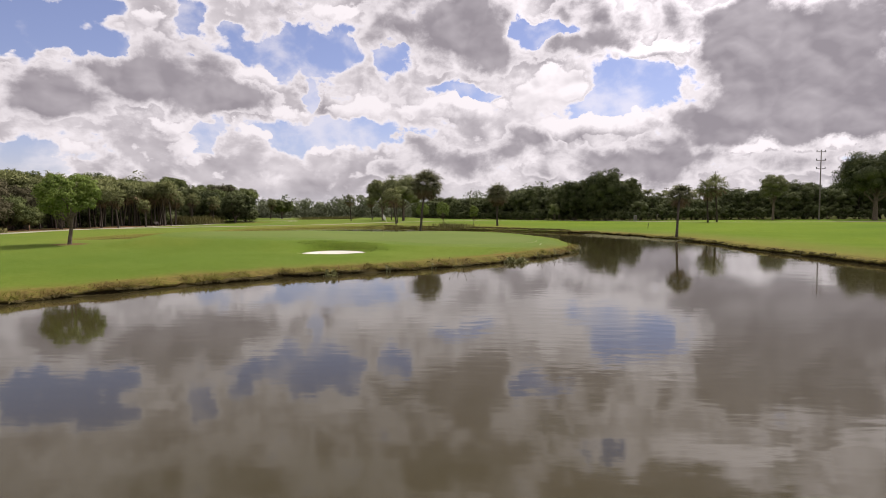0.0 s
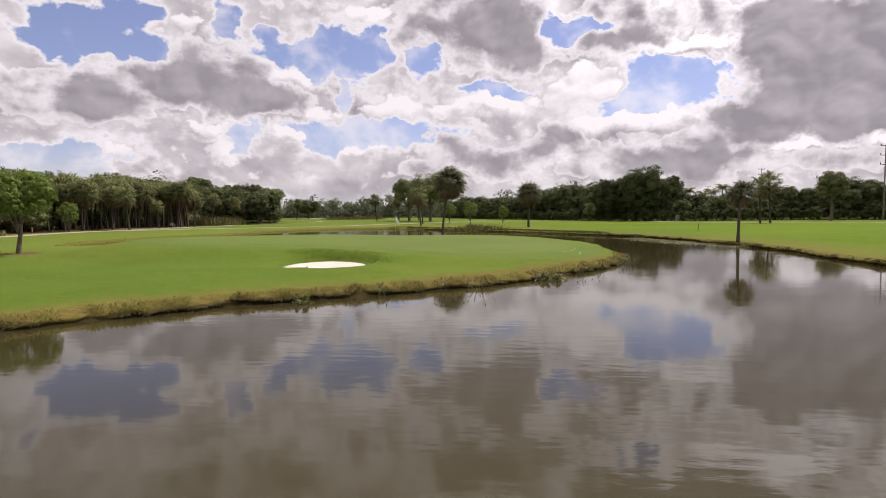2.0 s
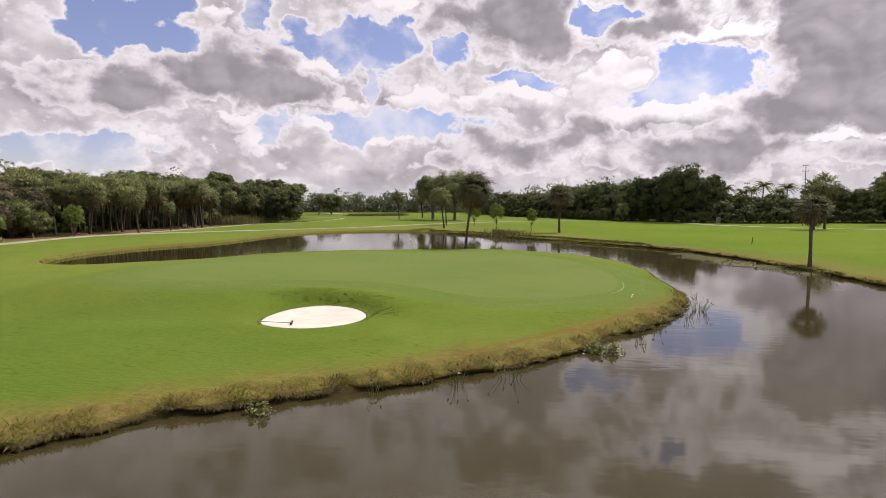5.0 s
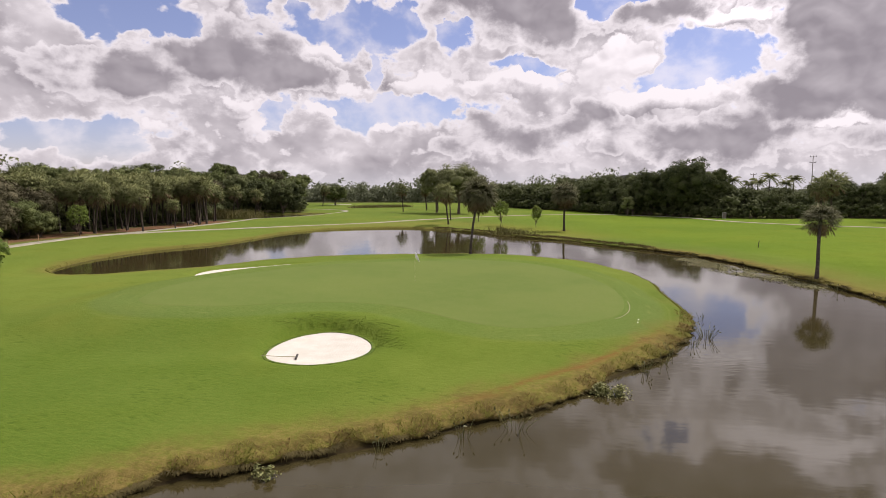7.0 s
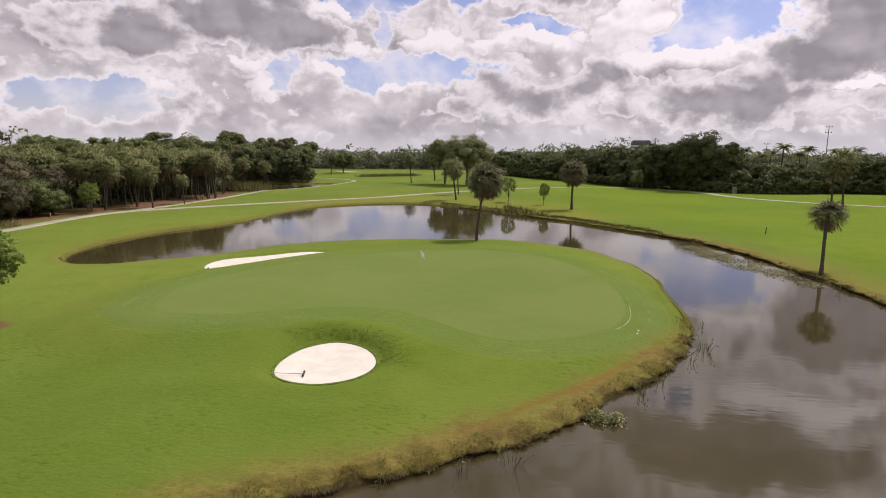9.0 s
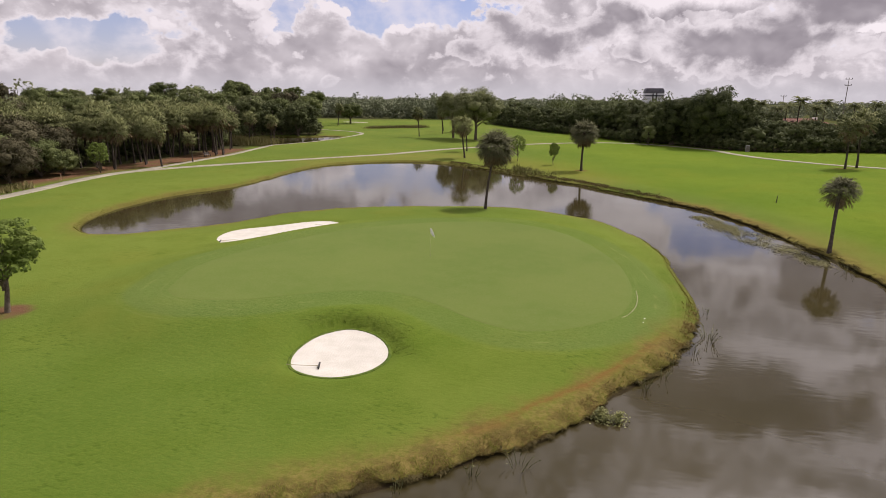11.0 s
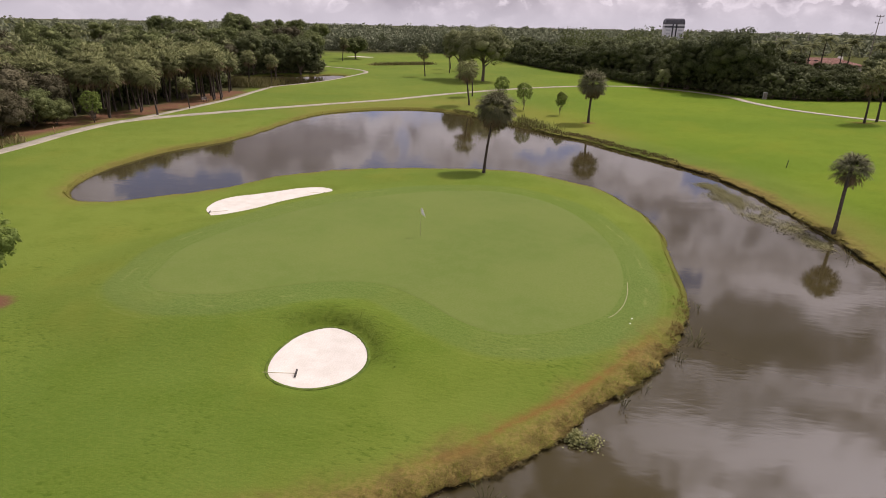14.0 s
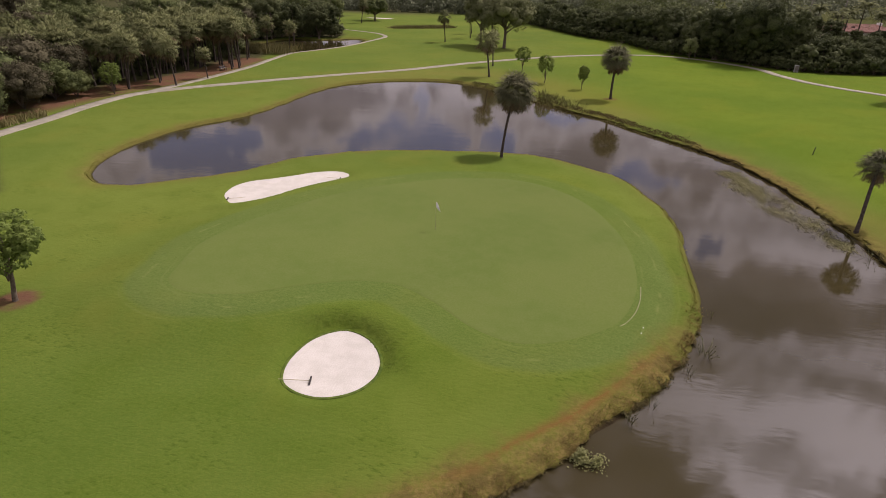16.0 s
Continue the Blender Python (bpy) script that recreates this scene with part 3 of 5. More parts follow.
def ground_marks(ob, x, y, ds, dg):
    """Where the turf is dry, worn, littered or mulched, as attributes of a mesh."""
    wear = np.exp(-(dist_line(x, y, smooth(WEAR_A, 6, False), False) / 0.17) ** 2) * step(x, -5.0, 1.0)
    mulch = step(4.6 - dist_line(x, y, smooth([(-70, 86), (-70.5, 100), (-70, 110), (-67.5, 121), (-67, 134), (-70, 152)], 5, False), False), 0, 2.0)
    for cx, cy, cr in ((6.4, 132.0, 1.5), (54.0, 145.6, 1.6)):
        mulch = np.maximum(mulch, 0.7 * step(cr - np.hypot(x - cx, y - cy), 0, 0.7))
    mulch = np.maximum(mulch, step(1.3 - np.hypot(x + 28.2, y - 54.0), 0, 0.4))
    scruff = np.exp(-(dist_line(x, y, smooth([(-42, 133), (-34, 144), (-22, 150), (-10, 147), (0, 134), (8, 122)], 5, False), False) / 6.5) ** 2)
    scruff = np.maximum(scruff, 0.85 * np.exp(-(dist_line(x, y, smooth([(30, 34), (26.5, 46), (26, 58), (26.4, 70), (26, 80), (24.6, 87)], 5, False), False) / 2.4) ** 2))
    front = step(64 - y, 0, 6) * step(9 - x, 0, 3)
    right_bank = step(x - 14, 0, 3)
    dry = np.clip(front + 0.75 * right_bank + 0.3, 0, 1) * (1 - 0.75 * step(x - 5, 0, 4) * step(14 - x, 0, 2) * step(y - 58, 0, 6))
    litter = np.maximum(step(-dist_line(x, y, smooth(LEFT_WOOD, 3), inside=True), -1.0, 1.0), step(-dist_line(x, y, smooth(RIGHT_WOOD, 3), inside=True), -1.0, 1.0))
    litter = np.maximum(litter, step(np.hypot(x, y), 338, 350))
    for name, v in (("d_shore", ds), ("d_green", dg), ("litter", litter), ("dry", dry), ("scruff", scruff), ("wear", wear), ("mulch", mulch)):
        ob.data.attributes.new(name, "FLOAT", "POINT").data.foreach_set("value", v.astype(np.float32))


def make_ground():
    xs, ys = graded(-50, 32, 0.36, -3800, 3800), graded(33, 145, 0.36, -700, 4400)
    xs, ys = np.unique(np.r_[xs, np.arange(-101, -50, 1.7)]), np.unique(np.r_[ys, np.arange(146, 236, 1.7)])
    x, y, faces = grid_mesh(xs, ys)
    z, ds, dg, db = fields(x, y)
    z = z - 0.04 * step(-dg, 0.42, 0.9) - 0.12 * step(-db[0], 0.2, 0.7) - 0.12 * step(-db[1], 0.2, 0.7)
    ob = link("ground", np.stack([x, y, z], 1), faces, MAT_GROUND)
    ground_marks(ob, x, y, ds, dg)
    return tagged(ob, "bright green mown golf course grass with drying banks", "grass", kind="structure")


def polar_sheet(name, line, rings, mat, lift, centre=None, tuck=0.0):
    c = np.array(centre if centre else line.mean(0))
    n = len(line)
    pts = [c]
    for r in range(1, rings + 1):
        pts.extend(c + (line - c) * (r / rings))
    pts = np.array(pts)
    z = height(pts[:, 0], pts[:, 1]) + lift
    z[-n:] -= tuck
    faces = [(0, 1 + k, 1 + (k + 1) % n) for k in range(n)]
    for r in range(rings - 1):
        a, b = 1 + r * n, 1 + (r + 1) * n
        faces += [(a + k, b + k, b + (k + 1) % n, a + (k + 1) % n) for k in range(n)]
    v = np.column_stack([pts, z])
    return link(name, v, faces, mat)


def ribbon(name, line, width, mat, lift):
    t = np.gradient(line, axis=0)
    t /= np.linalg.norm(t, axis=1)[:, None]
    nrm = np.stack([-t[:, 1], t[:, 0]], 1)
    offs = (-0.5, -0.17, 0.17, 0.5)
    cols = [line + nrm * width * o for o in offs]
    top = [np.column_stack([c, height(c[:, 0], c[:, 1]) + lift]) for c in cols]
    top = [top[0] - (0, 0, 0.15)] + top + [top[-1] - (0, 0, 0.15)]
    n = len(line)
    v = np.vstack(top)
    faces = [(j * n + i, j * n + i + 1, (j + 1) * n + i + 1, (j + 1) * n + i) for j in range(5) for i in range(n - 1)]
    return link(name, v, faces, mat)


ground = make_ground()
wx, wy, wf = grid_mesh(np.linspace(-75, 60, 40), np.linspace(-60, 146, 60))
water = tagged(link("water", np.stack([wx, wy, 0 * wx], 1), wf, MAT_WATER), "murky brown pond water with faint ripples mirroring the clouds", "water", kind="structure")
wx, wy, wf = grid_mesh(np.linspace(-92, -56, 8), np.linspace(162, 215, 8))
water_b = tagged(link("water", np.stack([wx, wy, 0 * wx], 1), wf, MAT_WATER), "small dark pond beside the woods and the side path", "water", kind="structure")
putting_green = tagged(polar_sheet("putting_green", (green_line - (-8, 68.5)) * 1.02 + (-8, 68.5), 28, MAT_GREEN, 0.012, (-8, 68.5), 0.05), "pale close-mown putting green", "green", kind="structure")
bunker = tagged(polar_sheet("sand_bunker", bunker_lines[0], 12, MAT_SAND, 0.02), "oval white sand bunker beside the green", "bunker", group="bunkers", kind="structure")
bunker_b = tagged(polar_sheet("sand_bunker", bunker_lines[1], 12, MAT_SAND, 0.02, (-23.6, 77.0)), "long curved white sand bunker behind the green", "bunker", group="bunkers", kind="structure")
MAT_LIP = simple("lip_turf", (0.050, 0.082, 0.014), (0.095, 0.130, 0.026), 3.0, 0.95, 0.05, bumps=0.6)
lip = ribbon("turf_lip", np.vstack([bunker_lines[0], bunker_lines[0][:1]]), 0.15, MAT_LIP, 0.04)
lip.parent = bunker
path_a = tagged(ribbon("cart_path", smooth(CARTWAY, 10, False), 2.0, MAT_PATH, 0.05), "pale concrete golf cart path", "path", kind="structure")
path_b = tagged(ribbon("cart_path", smooth(SIDEWAY, 10, False), 1.4, MAT_PATH, 0.045), "pale concrete side path curving past the woods", "path", kind="structure")


# ---- plants ----
def quads(name, c, u, v, mat, parent=None, label="", outward=None):
    """One mesh of lozenge leaves: centres c, half axes u and v; outward: directions that round their shading."""
    n = len(c)
    if outward is not None:
        nn = unit(np.cross(v, u))
        turn = np.where((nn * outward).sum(1) < 0, -1.0, 1.0)[:, None]
        v, nn = v * turn, nn * turn
    pts = np.stack([c - u, c + v * 0.55 - u * 0.1, c + u, c - v * 0.55 - u * 0.1], 1).reshape(-1, 3)
    me = bpy.data.meshes.new(name)
    me.vertices.add(4 * n)
    me.vertices.foreach_set("co", pts.astype(np.float32).ravel())
    me.loops.add(4 * n)
    me.loops.foreach_set("vertex_index", np.arange(4 * n, dtype=np.int32))
    me.polygons.add(n)
    me.polygons.foreach_set("loop_start", np.arange(0, 4 * n, 4, dtype=np.int32))
    me.update(calc_edges=True)
    if outward is not None:
        me.shade_smooth()
        me.normals_split_custom_set(np.repeat(unit(outward * 0.8 + nn * 0.45), 4, 0).tolist())
    me.materials.append(mat)
    ob = new(name, me)
    ob.parent = parent
    return tagged(ob, label)


def leaf_mass(name, c, u, v, outward, cores, mat, parent=None, label=""):
    """A crown of small three-cornered leaves, shaded by their clump, over rounded leafy cores (x, y, z, radius, flatness)."""
    n = len(c)
    pts = np.stack([c - u * 0.9, c + u - v * 0.55, c + u * 0.6 + v * 0.75], 1).reshape(-1, 3)
    nrm = np.repeat(outward, 3, 0)
    idx = np.arange(3 * n).reshape(-1, 3)
    r = np.random.RandomState(n)
    ball = bmesh.new()
    bmesh.ops.create_icosphere(ball, subdivisions=1, radius=1.0)
    bv = np.array([x.co for x in ball.verts])
    bf = np.array([[x.index for x in f.verts] for f in ball.faces])
    ball.free()
    vs, ns, fs = [pts], [nrm], [idx]
    base = 3 * n
    for x, y, z, rad, flat in cores:
        w = bv * rad * r.uniform(0.8, 1.08, (len(bv), 1)) * (1, 1, flat) + (x, y, z)
        vs.append(w)
        ns.append(bv[bf].reshape(-1, 3))
        fs.append(bf + base)
        base += len(bv)
    pts, idx = np.vstack(vs), np.vstack(fs).astype(np.int32)
    me = bpy.data.meshes.new(name)
    me.vertices.add(len(pts))
    me.vertices.foreach_set("co", pts.astype(np.float32).ravel())
    me.loops.add(idx.size)
    me.loops.foreach_set("vertex_index", idx.ravel())
    me.polygons.add(len(idx))
    me.polygons.foreach_set("loop_start", np.arange(0, idx.size, 3, dtype=np.int32))
    me.update(calc_edges=True)
    me.shade_smooth()
    me.normals_split_custom_set(unit(np.vstack(ns)).tolist())
    me.materials.append(mat)
    ob = new(name, me)
    ob.parent = parent
    return tagged(ob, label)


def unit(a):
    return a / np.maximum(np.linalg.norm(a, axis=-1, keepdims=True), 1e-9)


def leaf_axes(r, n_out, size, jitter):
    """Half axes of leaves whose faces look roughly along n_out."""
    nn = unit(n_out + r.normal(0, jitter, n_out.shape))
    u = unit(np.cross(nn, r.normal(0, 1, nn.shape)))
    v = np.cross(nn, u)
    s = (size * r.uniform(0.6, 1.3, len(nn)))[:, None]
    return u * s, v * s


def tube(name, paths, mat, parent=None, sides=7, label=""):
    """Tapered limbs as one mesh: each path is a list of (x, y, z, radius)."""
    verts, faces = [], []
    for path in paths:
        path = np.array(path, float)
        base = len(verts)
        t = unit(np.gradient(path[:, :3], axis=0))
        for (x, y, z, rad), w in zip(path, t):
            a = unit(np.cross(w, (0.31, 0.95, 0.05)))
            b = np.cross(w, a)
            for k in range(sides):
                g = 2 * math.pi * k / sides
                verts.append(np.array((x, y, z)) + rad * (a * math.cos(g) + b * math.sin(g)))
        for i in range(len(path) - 1):
            for k in range(sides):
                p, q = base + i * sides, base + (i + 1) * sides
                faces.append((p + k, p + (k + 1) % sides, q + (k + 1) % sides, q + k))
        faces.append(tuple(base + (len(path) - 1) * sides + k for k in range(sides)))
    return link(name, verts, faces, mat, parent, label)


def broad_tree(name, seed, h, spread, leaves, leaf, mat, bare=0.28, lobes=16, trunk_r=0.28, flat=0.75, cored=True, puff=(0.30, 0.44)):
    """Trunk, limbs and a lobed crown. h: height, spread: crown's radius, bare: share of the height without leaves."""
    r = np.random.RandomState(seed)
    top = new(name)
    base, mid = h * bare, h * (1 + bare) / 2
    up = (h - base) / 2
    c = []
    for k in range(lobes):
        g = k * 3.580 + r.uniform(-0.4, 0.4)
        e = -0.75 + 1.7 * ((k * 0.7549 + 0.3) % 1.0) + r.uniform(-0.06, 0.06)
        rad = spread * 0.66 * math.sqrt(max(0.03, 1 - e * e * 0.95)) * r.uniform(0.72, 1.05)
        c.append((rad * math.cos(g), rad * math.sin(g), mid + up * 0.62 * e, spread * r.uniform(*puff)))
    c = np.array(c)
    limbs = [[(0, 0, -0.3, trunk_r * 1.5), (0.02, 0, 0.25, trunk_r * 1.1), (r.uniform(-.2, .2), r.uniform(-.2, .2), base * 0.9, trunk_r * 0.85), (r.uniform(-.3, .3), r.uniform(-.3, .3), mid, trunk_r * 0.5), (0, 0, mid + up * 0.6, trunk_r * 0.15)]]
    for k in r.permutation(lobes)[:9]:
        e = c[k, :3]
        s = np.array((0, 0, base * r.uniform(0.8, 1.25)))
        m = s * 0.45 + e * 0.55 + r.normal(0, 0.08 * spread, 3)
        limbs.append([(*s, trunk_r * 0.5), (*m, trunk_r * 0.32), (*e, trunk_r * 0.1)])
    tube("trunk", limbs, MAT_BARK, top)
    # leaves gather in clumps on the upper and outer sides of the lobes
    per = 11
    cd = unit(r.normal(0, 1, (lobes, per, 3)) + (0, 0, 0.45))
    cr = c[:, None, 3] * r.uniform(0.32, 0.46, (lobes, per))
    cc = c[:, None, :3] + cd * (c[:, None, 3] * r.uniform(0.58, 0.84, (lobes, per)))[..., None] * (1, 1, flat)
    weight = (cr ** 2).ravel() / (cr ** 2).sum()
    pick = r.choice(lobes * per, leaves, p=weight)
    cd, cr, cc = cd.reshape(-1, 3), cr.ravel(), cc.reshape(-1, 3)
    d = unit(r.normal(0, 1, (leaves, 3)) + cd[pick] * 0.5 + (0, 0, 0.3))
    pts = cc[pick] + d * (cr[pick] * r.uniform(0.55, 1.05, leaves))[:, None] * (1, 1, 0.8)
    u, v = leaf_axes(r, d + (0, 0, 0.35), leaf, 0.30)
    flat_nn = unit(np.cross(u, v))
    cores = [(x, y, z, rad * 0.64, flat) for x, y, z, rad in c] if cored else []
    leaf_mass("crown", pts, u, v, unit(d * 0.9 + cd[pick] * 0.5 + flat_nn * 0.5 + (0, 0, 0.1)), cores, mat, top)
    return top


def leaflet(cs, us, vs, hub, ray, down, ln, wide, r):
    """A leaflet in two pieces, the outer one drooping."""
    a = unit(ray + down * 0.12)
    b = unit(ray + down * r.uniform(0.4, 1.3))
    knee = hub + a * ln * 0.55
    side = unit(np.cross(a, down + r.normal(0, 0.35, 3)))
    cs += [hub + a * ln * 0.30, knee + b * ln * 0.22]
    us += [a * ln * 0.32, b * ln * 0.28]
    vs += [side * wide, side * wide * 0.8]


def fan_palm(name, seed, h, lean=(0, 0), fronds=38, reach=1.75, dry=10, trunk_r=0.17, mat=None):
    """Cabbage palm: a trunk that bends by lean, fan leaves on stalks, dry ones hanging below."""
    r = np.random.RandomState(seed)
    top = new(name)
    ht = h - reach * 0.75
    path = []
    for s in np.linspace(0, 1, 9):
        bow = s ** 1.25
        path.append((lean[0] * bow + 0.05 * math.sin(5 * s + seed), lean[1] * bow, ht * s - 0.25 * (s == 0), trunk_r * (1.35 - 0.45 * min(1, s * 5) + 0.25 * step(s, 0.82, 1.0))))
    tube("trunk", [path], MAT_PALMBARK, top, 9)
    head = np.array((lean[0], lean[1], ht))

    def leafset(count, lo, hi, drop):
        cs, us, vs = [], [], []
        for k in range(count):
            g = k * 2.39996 + r.uniform(-0.3, 0.3)
            e = radians(lo + (hi - lo) * (k + 0.5) / count + r.uniform(-8, 8))
            out = np.array((math.cos(g) * math.cos(e), math.sin(g) * math.cos(e), math.sin(e)))
            side = unit(np.cross(out, (0, 0, 1)) + 1e-6)
            nrm = np.cross(side, out)
            stalk = reach * r.uniform(0.35, 0.66)
            cs.append(head + out * stalk * 0.5)
            us.append(out * stalk * 0.5)
            vs.append(side * 0.05)
            hub = head + out * stalk
            for j in range(14):
                a = radians(-125 + 250 * j / 13)
                ray = out * math.cos(a) + side * math.sin(a) + r.normal(0, 0.1, 3)
                leaflet(cs, us, vs, hub, ray, np.array((0, 0, -drop)), reach * r.uniform(0.32, 0.40) * (0.78 + 0.22 * math.cos(a)), 0.085 * reach / 1.75, r)
        return np.array(cs), np.array(us), np.array(vs)

    if fronds:
        cs, us, vs = leafset(fronds, 76, -44, 1.0)
        quads("crown", cs, us, vs, mat or MAT_FROND, top, "", unit(cs - head + (0, 0, 0.5)))
    if dry:
        quads("dry_fronds", *leafset(dry, -22, -84, 1.0), MAT_FROND_DRY, top, "brown drooping dead fronds")
    return top


def put(ob, x, y, turn=0.0, s=1.0, sink=0.05, sz=None):
    ob.matrix_basis = Matrix.LocRotScale((x, y, ground_at(x, y) - sink), Euler((0, 0, radians(turn))), (s, s, sz or s))
    return ob


def again(ob, x, y, turn, s, sz=None):
    n = copy_thing(ob, Matrix.Identity(4))
    return put(n, x, y, turn, s, 0.05, sz)


def frond_mesh(seed, reach, e):
    """One fan leaf on its stalk, lying along +x, for a stalk that rises by e degrees."""
    r = np.random.RandomState(seed)
    down = np.array((-math.sin(radians(e)), 0, -math.cos(radians(e))))
    stalk = reach * 0.48
    cs, us, vs = [np.array((stalk * 0.5, 0, 0))], [np.array((stalk * 0.5, 0, 0))], [np.array((0, 0.05, 0))]
    for j in range(25):
        a = radians(-135 + 270 * j / 24)
        ray = np.array((math.cos(a), math.sin(a), r.normal(0, 0.09)))
        leaflet(cs, us, vs, np.array((stalk, 0, 0)), ray, down, reach * r.uniform(0.38, 0.45) * (0.78 + 0.22 * math.cos(a)), 0.056 * reach / 1.75, r)
    return np.array(cs), np.array(us), np.array(vs)


def leaf_quads(name, axes, mat, parent, label):
    c = axes[0]
    return quads(name, *axes, mat, parent, label, unit(c * 0.4 + (0.1, 0, 0.9)))


def single_palm(seed, h, lean, fronds, reach, dry, trunk_r, low=-42):
    """A cabbage palm with every leaf a part of its own."""
    r = np.random.RandomState(seed)
    top = fan_palm("cabbage_palm", seed, h, lean, 0, reach, 0, trunk_r)
    head = Vector((lean[0], lean[1], h - reach * 0.75))
    made = {}
    for name, mat, label, count, lo, hi, size in (("frond", MAT_FROND_OLD, "", fronds, 78, low, 1.0), ("dead_frond", MAT_FROND_DRY, "brown drooping dead fan leaf", dry, -34, -82, 0.95)):
        for k in range(count):
            e = lo + (hi - lo) * ((k + 0.5) / count) ** 1.05 + r.uniform(-8, 8)
            step_e = round(e / 22) * 22
            if (name, step_e) in made:
                ob = made[name, step_e].copy()
                scene.collection.objects.link(ob)
            else:
                ob = made[name, step_e] = leaf_quads(name, frond_mesh(seed + 7 * (step_e + 99), reach * size, step_e), mat, top, label)
            turn = Euler((radians(r.uniform(-20, 20)), radians(-e), k * 2.39996 + r.uniform(-0.3, 0.3)))
            z = r.uniform(0.92, 1.02) * (1.0 - 0.14 * min(1.0, max(0.0, (e - 20) / 50)))
            ob.matrix_local = Matrix.LocRotScale(head + Vector((0, 0, r.uniform(-0.25, 0.1))), turn, (z, z, z))
    return top


def feather_palm(name, seed, h, fronds=40, reach=3.4, trunk_r=0.16):
    """Coconut-like palm: arching feathered leaves."""
    r = np.random.RandomState(seed)
    top = new(name)
    ht = h - 1.6
    tube("trunk", [[(0.15 * math.sin(3 * s), 0.1 * s, ht * s - 0.2 * (s == 0), trunk_r * (1.3 - 0.4 * s)) for s in np.linspace(0, 1, 7)]], MAT_PALMBARK, top, 8)
    cs, us, vs = [], [], []
    for k in range(fronds):
        g, e = k * 2.4, radians(r.uniform(-35, 80))
        out = np.array((math.cos(g), math.sin(g), 0))
        side = np.array((-math.sin(g), math.cos(g), 0))
        for t in np.linspace(0.08, 1, 26):
            pos = np.array((0, 0, ht)) + out * reach * t * math.cos(e * (1 - 0.4 * t)) + np.array((0, 0, reach * (math.sin(e) * t - 0.6 * t * t)))
            for sgn in (-1, 1):
                d = unit(side * sgn + out * 0.5 - np.array((0, 0, 0.55)))
                ln = 0.85 * (1.1 - 0.6 * t)
                cs.append(pos + d * ln * 0.5)
                us.append(d * ln * 0.5)
                vs.append(out * 0.13 + r.normal(0, 0.03, 3))
    quads("crown", np.array(cs), np.array(us), np.array(vs), MAT_FROND, top)
    return top


# single palms beside the water
palm_r = tagged(put(single_palm(1, 6.6, (1.45, 2.9), 64, 2.05, 20, 0.15, -24), 23.8, 80.6), "leaning cabbage palm with a slim trunk on the pond bank", "palm tree", "single palms")
palm_i = tagged(put(single_palm(2, 9.0, (0.8, 2.4), 104, 2.95, 48, 0.145), -6.2, 92.4), "tall leaning cabbage palm with a shaggy crown behind the green", "palm tree", "single palms")
palm_m = tagged(put(single_palm(3, 9.0, (0.1, 0.1), 84, 3.2, 34, 0.2), 6.4, 132.0), "upright cabbage palm on the far bank", "palm tree", "single palms")

# kinds that repeat, each built once with its parts
OAKS = [broad_tree("oak_tree", 20 + k, 11.5 + k * 0.5, 4.4 + 0.3 * k, 4200, 0.215, (MAT_LEAF_OLIVE, MAT_LEAF, MAT_LEAF_OLIVE, MAT_LEAF, MAT_LEAF_BROWN)[k], 0.16, 20) for k in range(5)]
TALL_OAKS = [broad_tree("oak_tree", 50 + k, 14.0, 4.3 + 0.5 * k, 4600, 0.205, MAT_LEAF, 0.52, 15, 0.24, 0.62) for k in range(3)]
HEDGE = [broad_tree("oak_tree", 30 + k, 11.5 + k * 0.5, 4.6 + 0.3 * k, 3800, 0.235, MAT_LEAF_DARK, 0.08, 24) for k in range(4)]
WOODPALMS = [fan_palm("cabbage_palm", 40 + k, 8.0 + 0.5 * k, (0.5 * (k - 1.5), 0.3), 62, 2.65, 18, 0.16) for k in range(4)]
SHRUBS = [broad_tree("shrub", 60 + k, 3.6, 2.4, 1100, 0.17, MAT_LEAF_OLIVE if k % 2 else MAT_LEAF, 0.0, 14, 0.09) for k in range(2)]
HEDGE_SHRUBS = [broad_tree("shrub", 64 + k, 3.6, 2.4, 850, 0.20, MAT_LEAF_DARK, 0.0, 14, 0.09) for k in range(2)]
BUSHY = [broad_tree("bushy_tree", 68 + k, 6.6, 4.2, 11000, 0.12, MAT_LEAF_BROWN if k else MAT_LEAF, 0.03, 28, 0.12) for k in range(2)]
used = set()


def wood_thing(kinds, k, x, y, turn, s, sz, label, category, group):
    ob = kinds[k % len(kinds)]
    if ob in used:
        n = again(ob, x, y, turn, s, sz)
    else:
        used.add(ob)
        n = put(ob, x, y, turn, s, 0.05, sz)
    return tagged(n, label, category, group)


def along(points, gap, seed, jitter):
    """Places along a smooth line, about gap apart."""
    r = np.random.RandomState(seed)
    line = smooth(points, 12, False)
    seg = np.r_[0, np.cumsum(np.linalg.norm(np.diff(line, axis=0), axis=1))]
    n = max(2, int(seg[-1] / gap))
    at = (np.arange(n) + 0.5) / n * seg[-1]
    p = np.stack([np.interp(at, seg, line[:, 0]), np.interp(at, seg, line[:, 1])], 1)
    return p + r.uniform(-jitter, jitter, p.shape), r


def palm_at(x, y, h, k, label="cabbage palm at the edge of the woods", group="palms at the wood edge"):
    base = 8.0 + 0.5 * (k % 4)
    return wood_thing(WOODPALMS, k, x, y, 77.0 * k % 360, h / base, None, label, "palm tree", group)


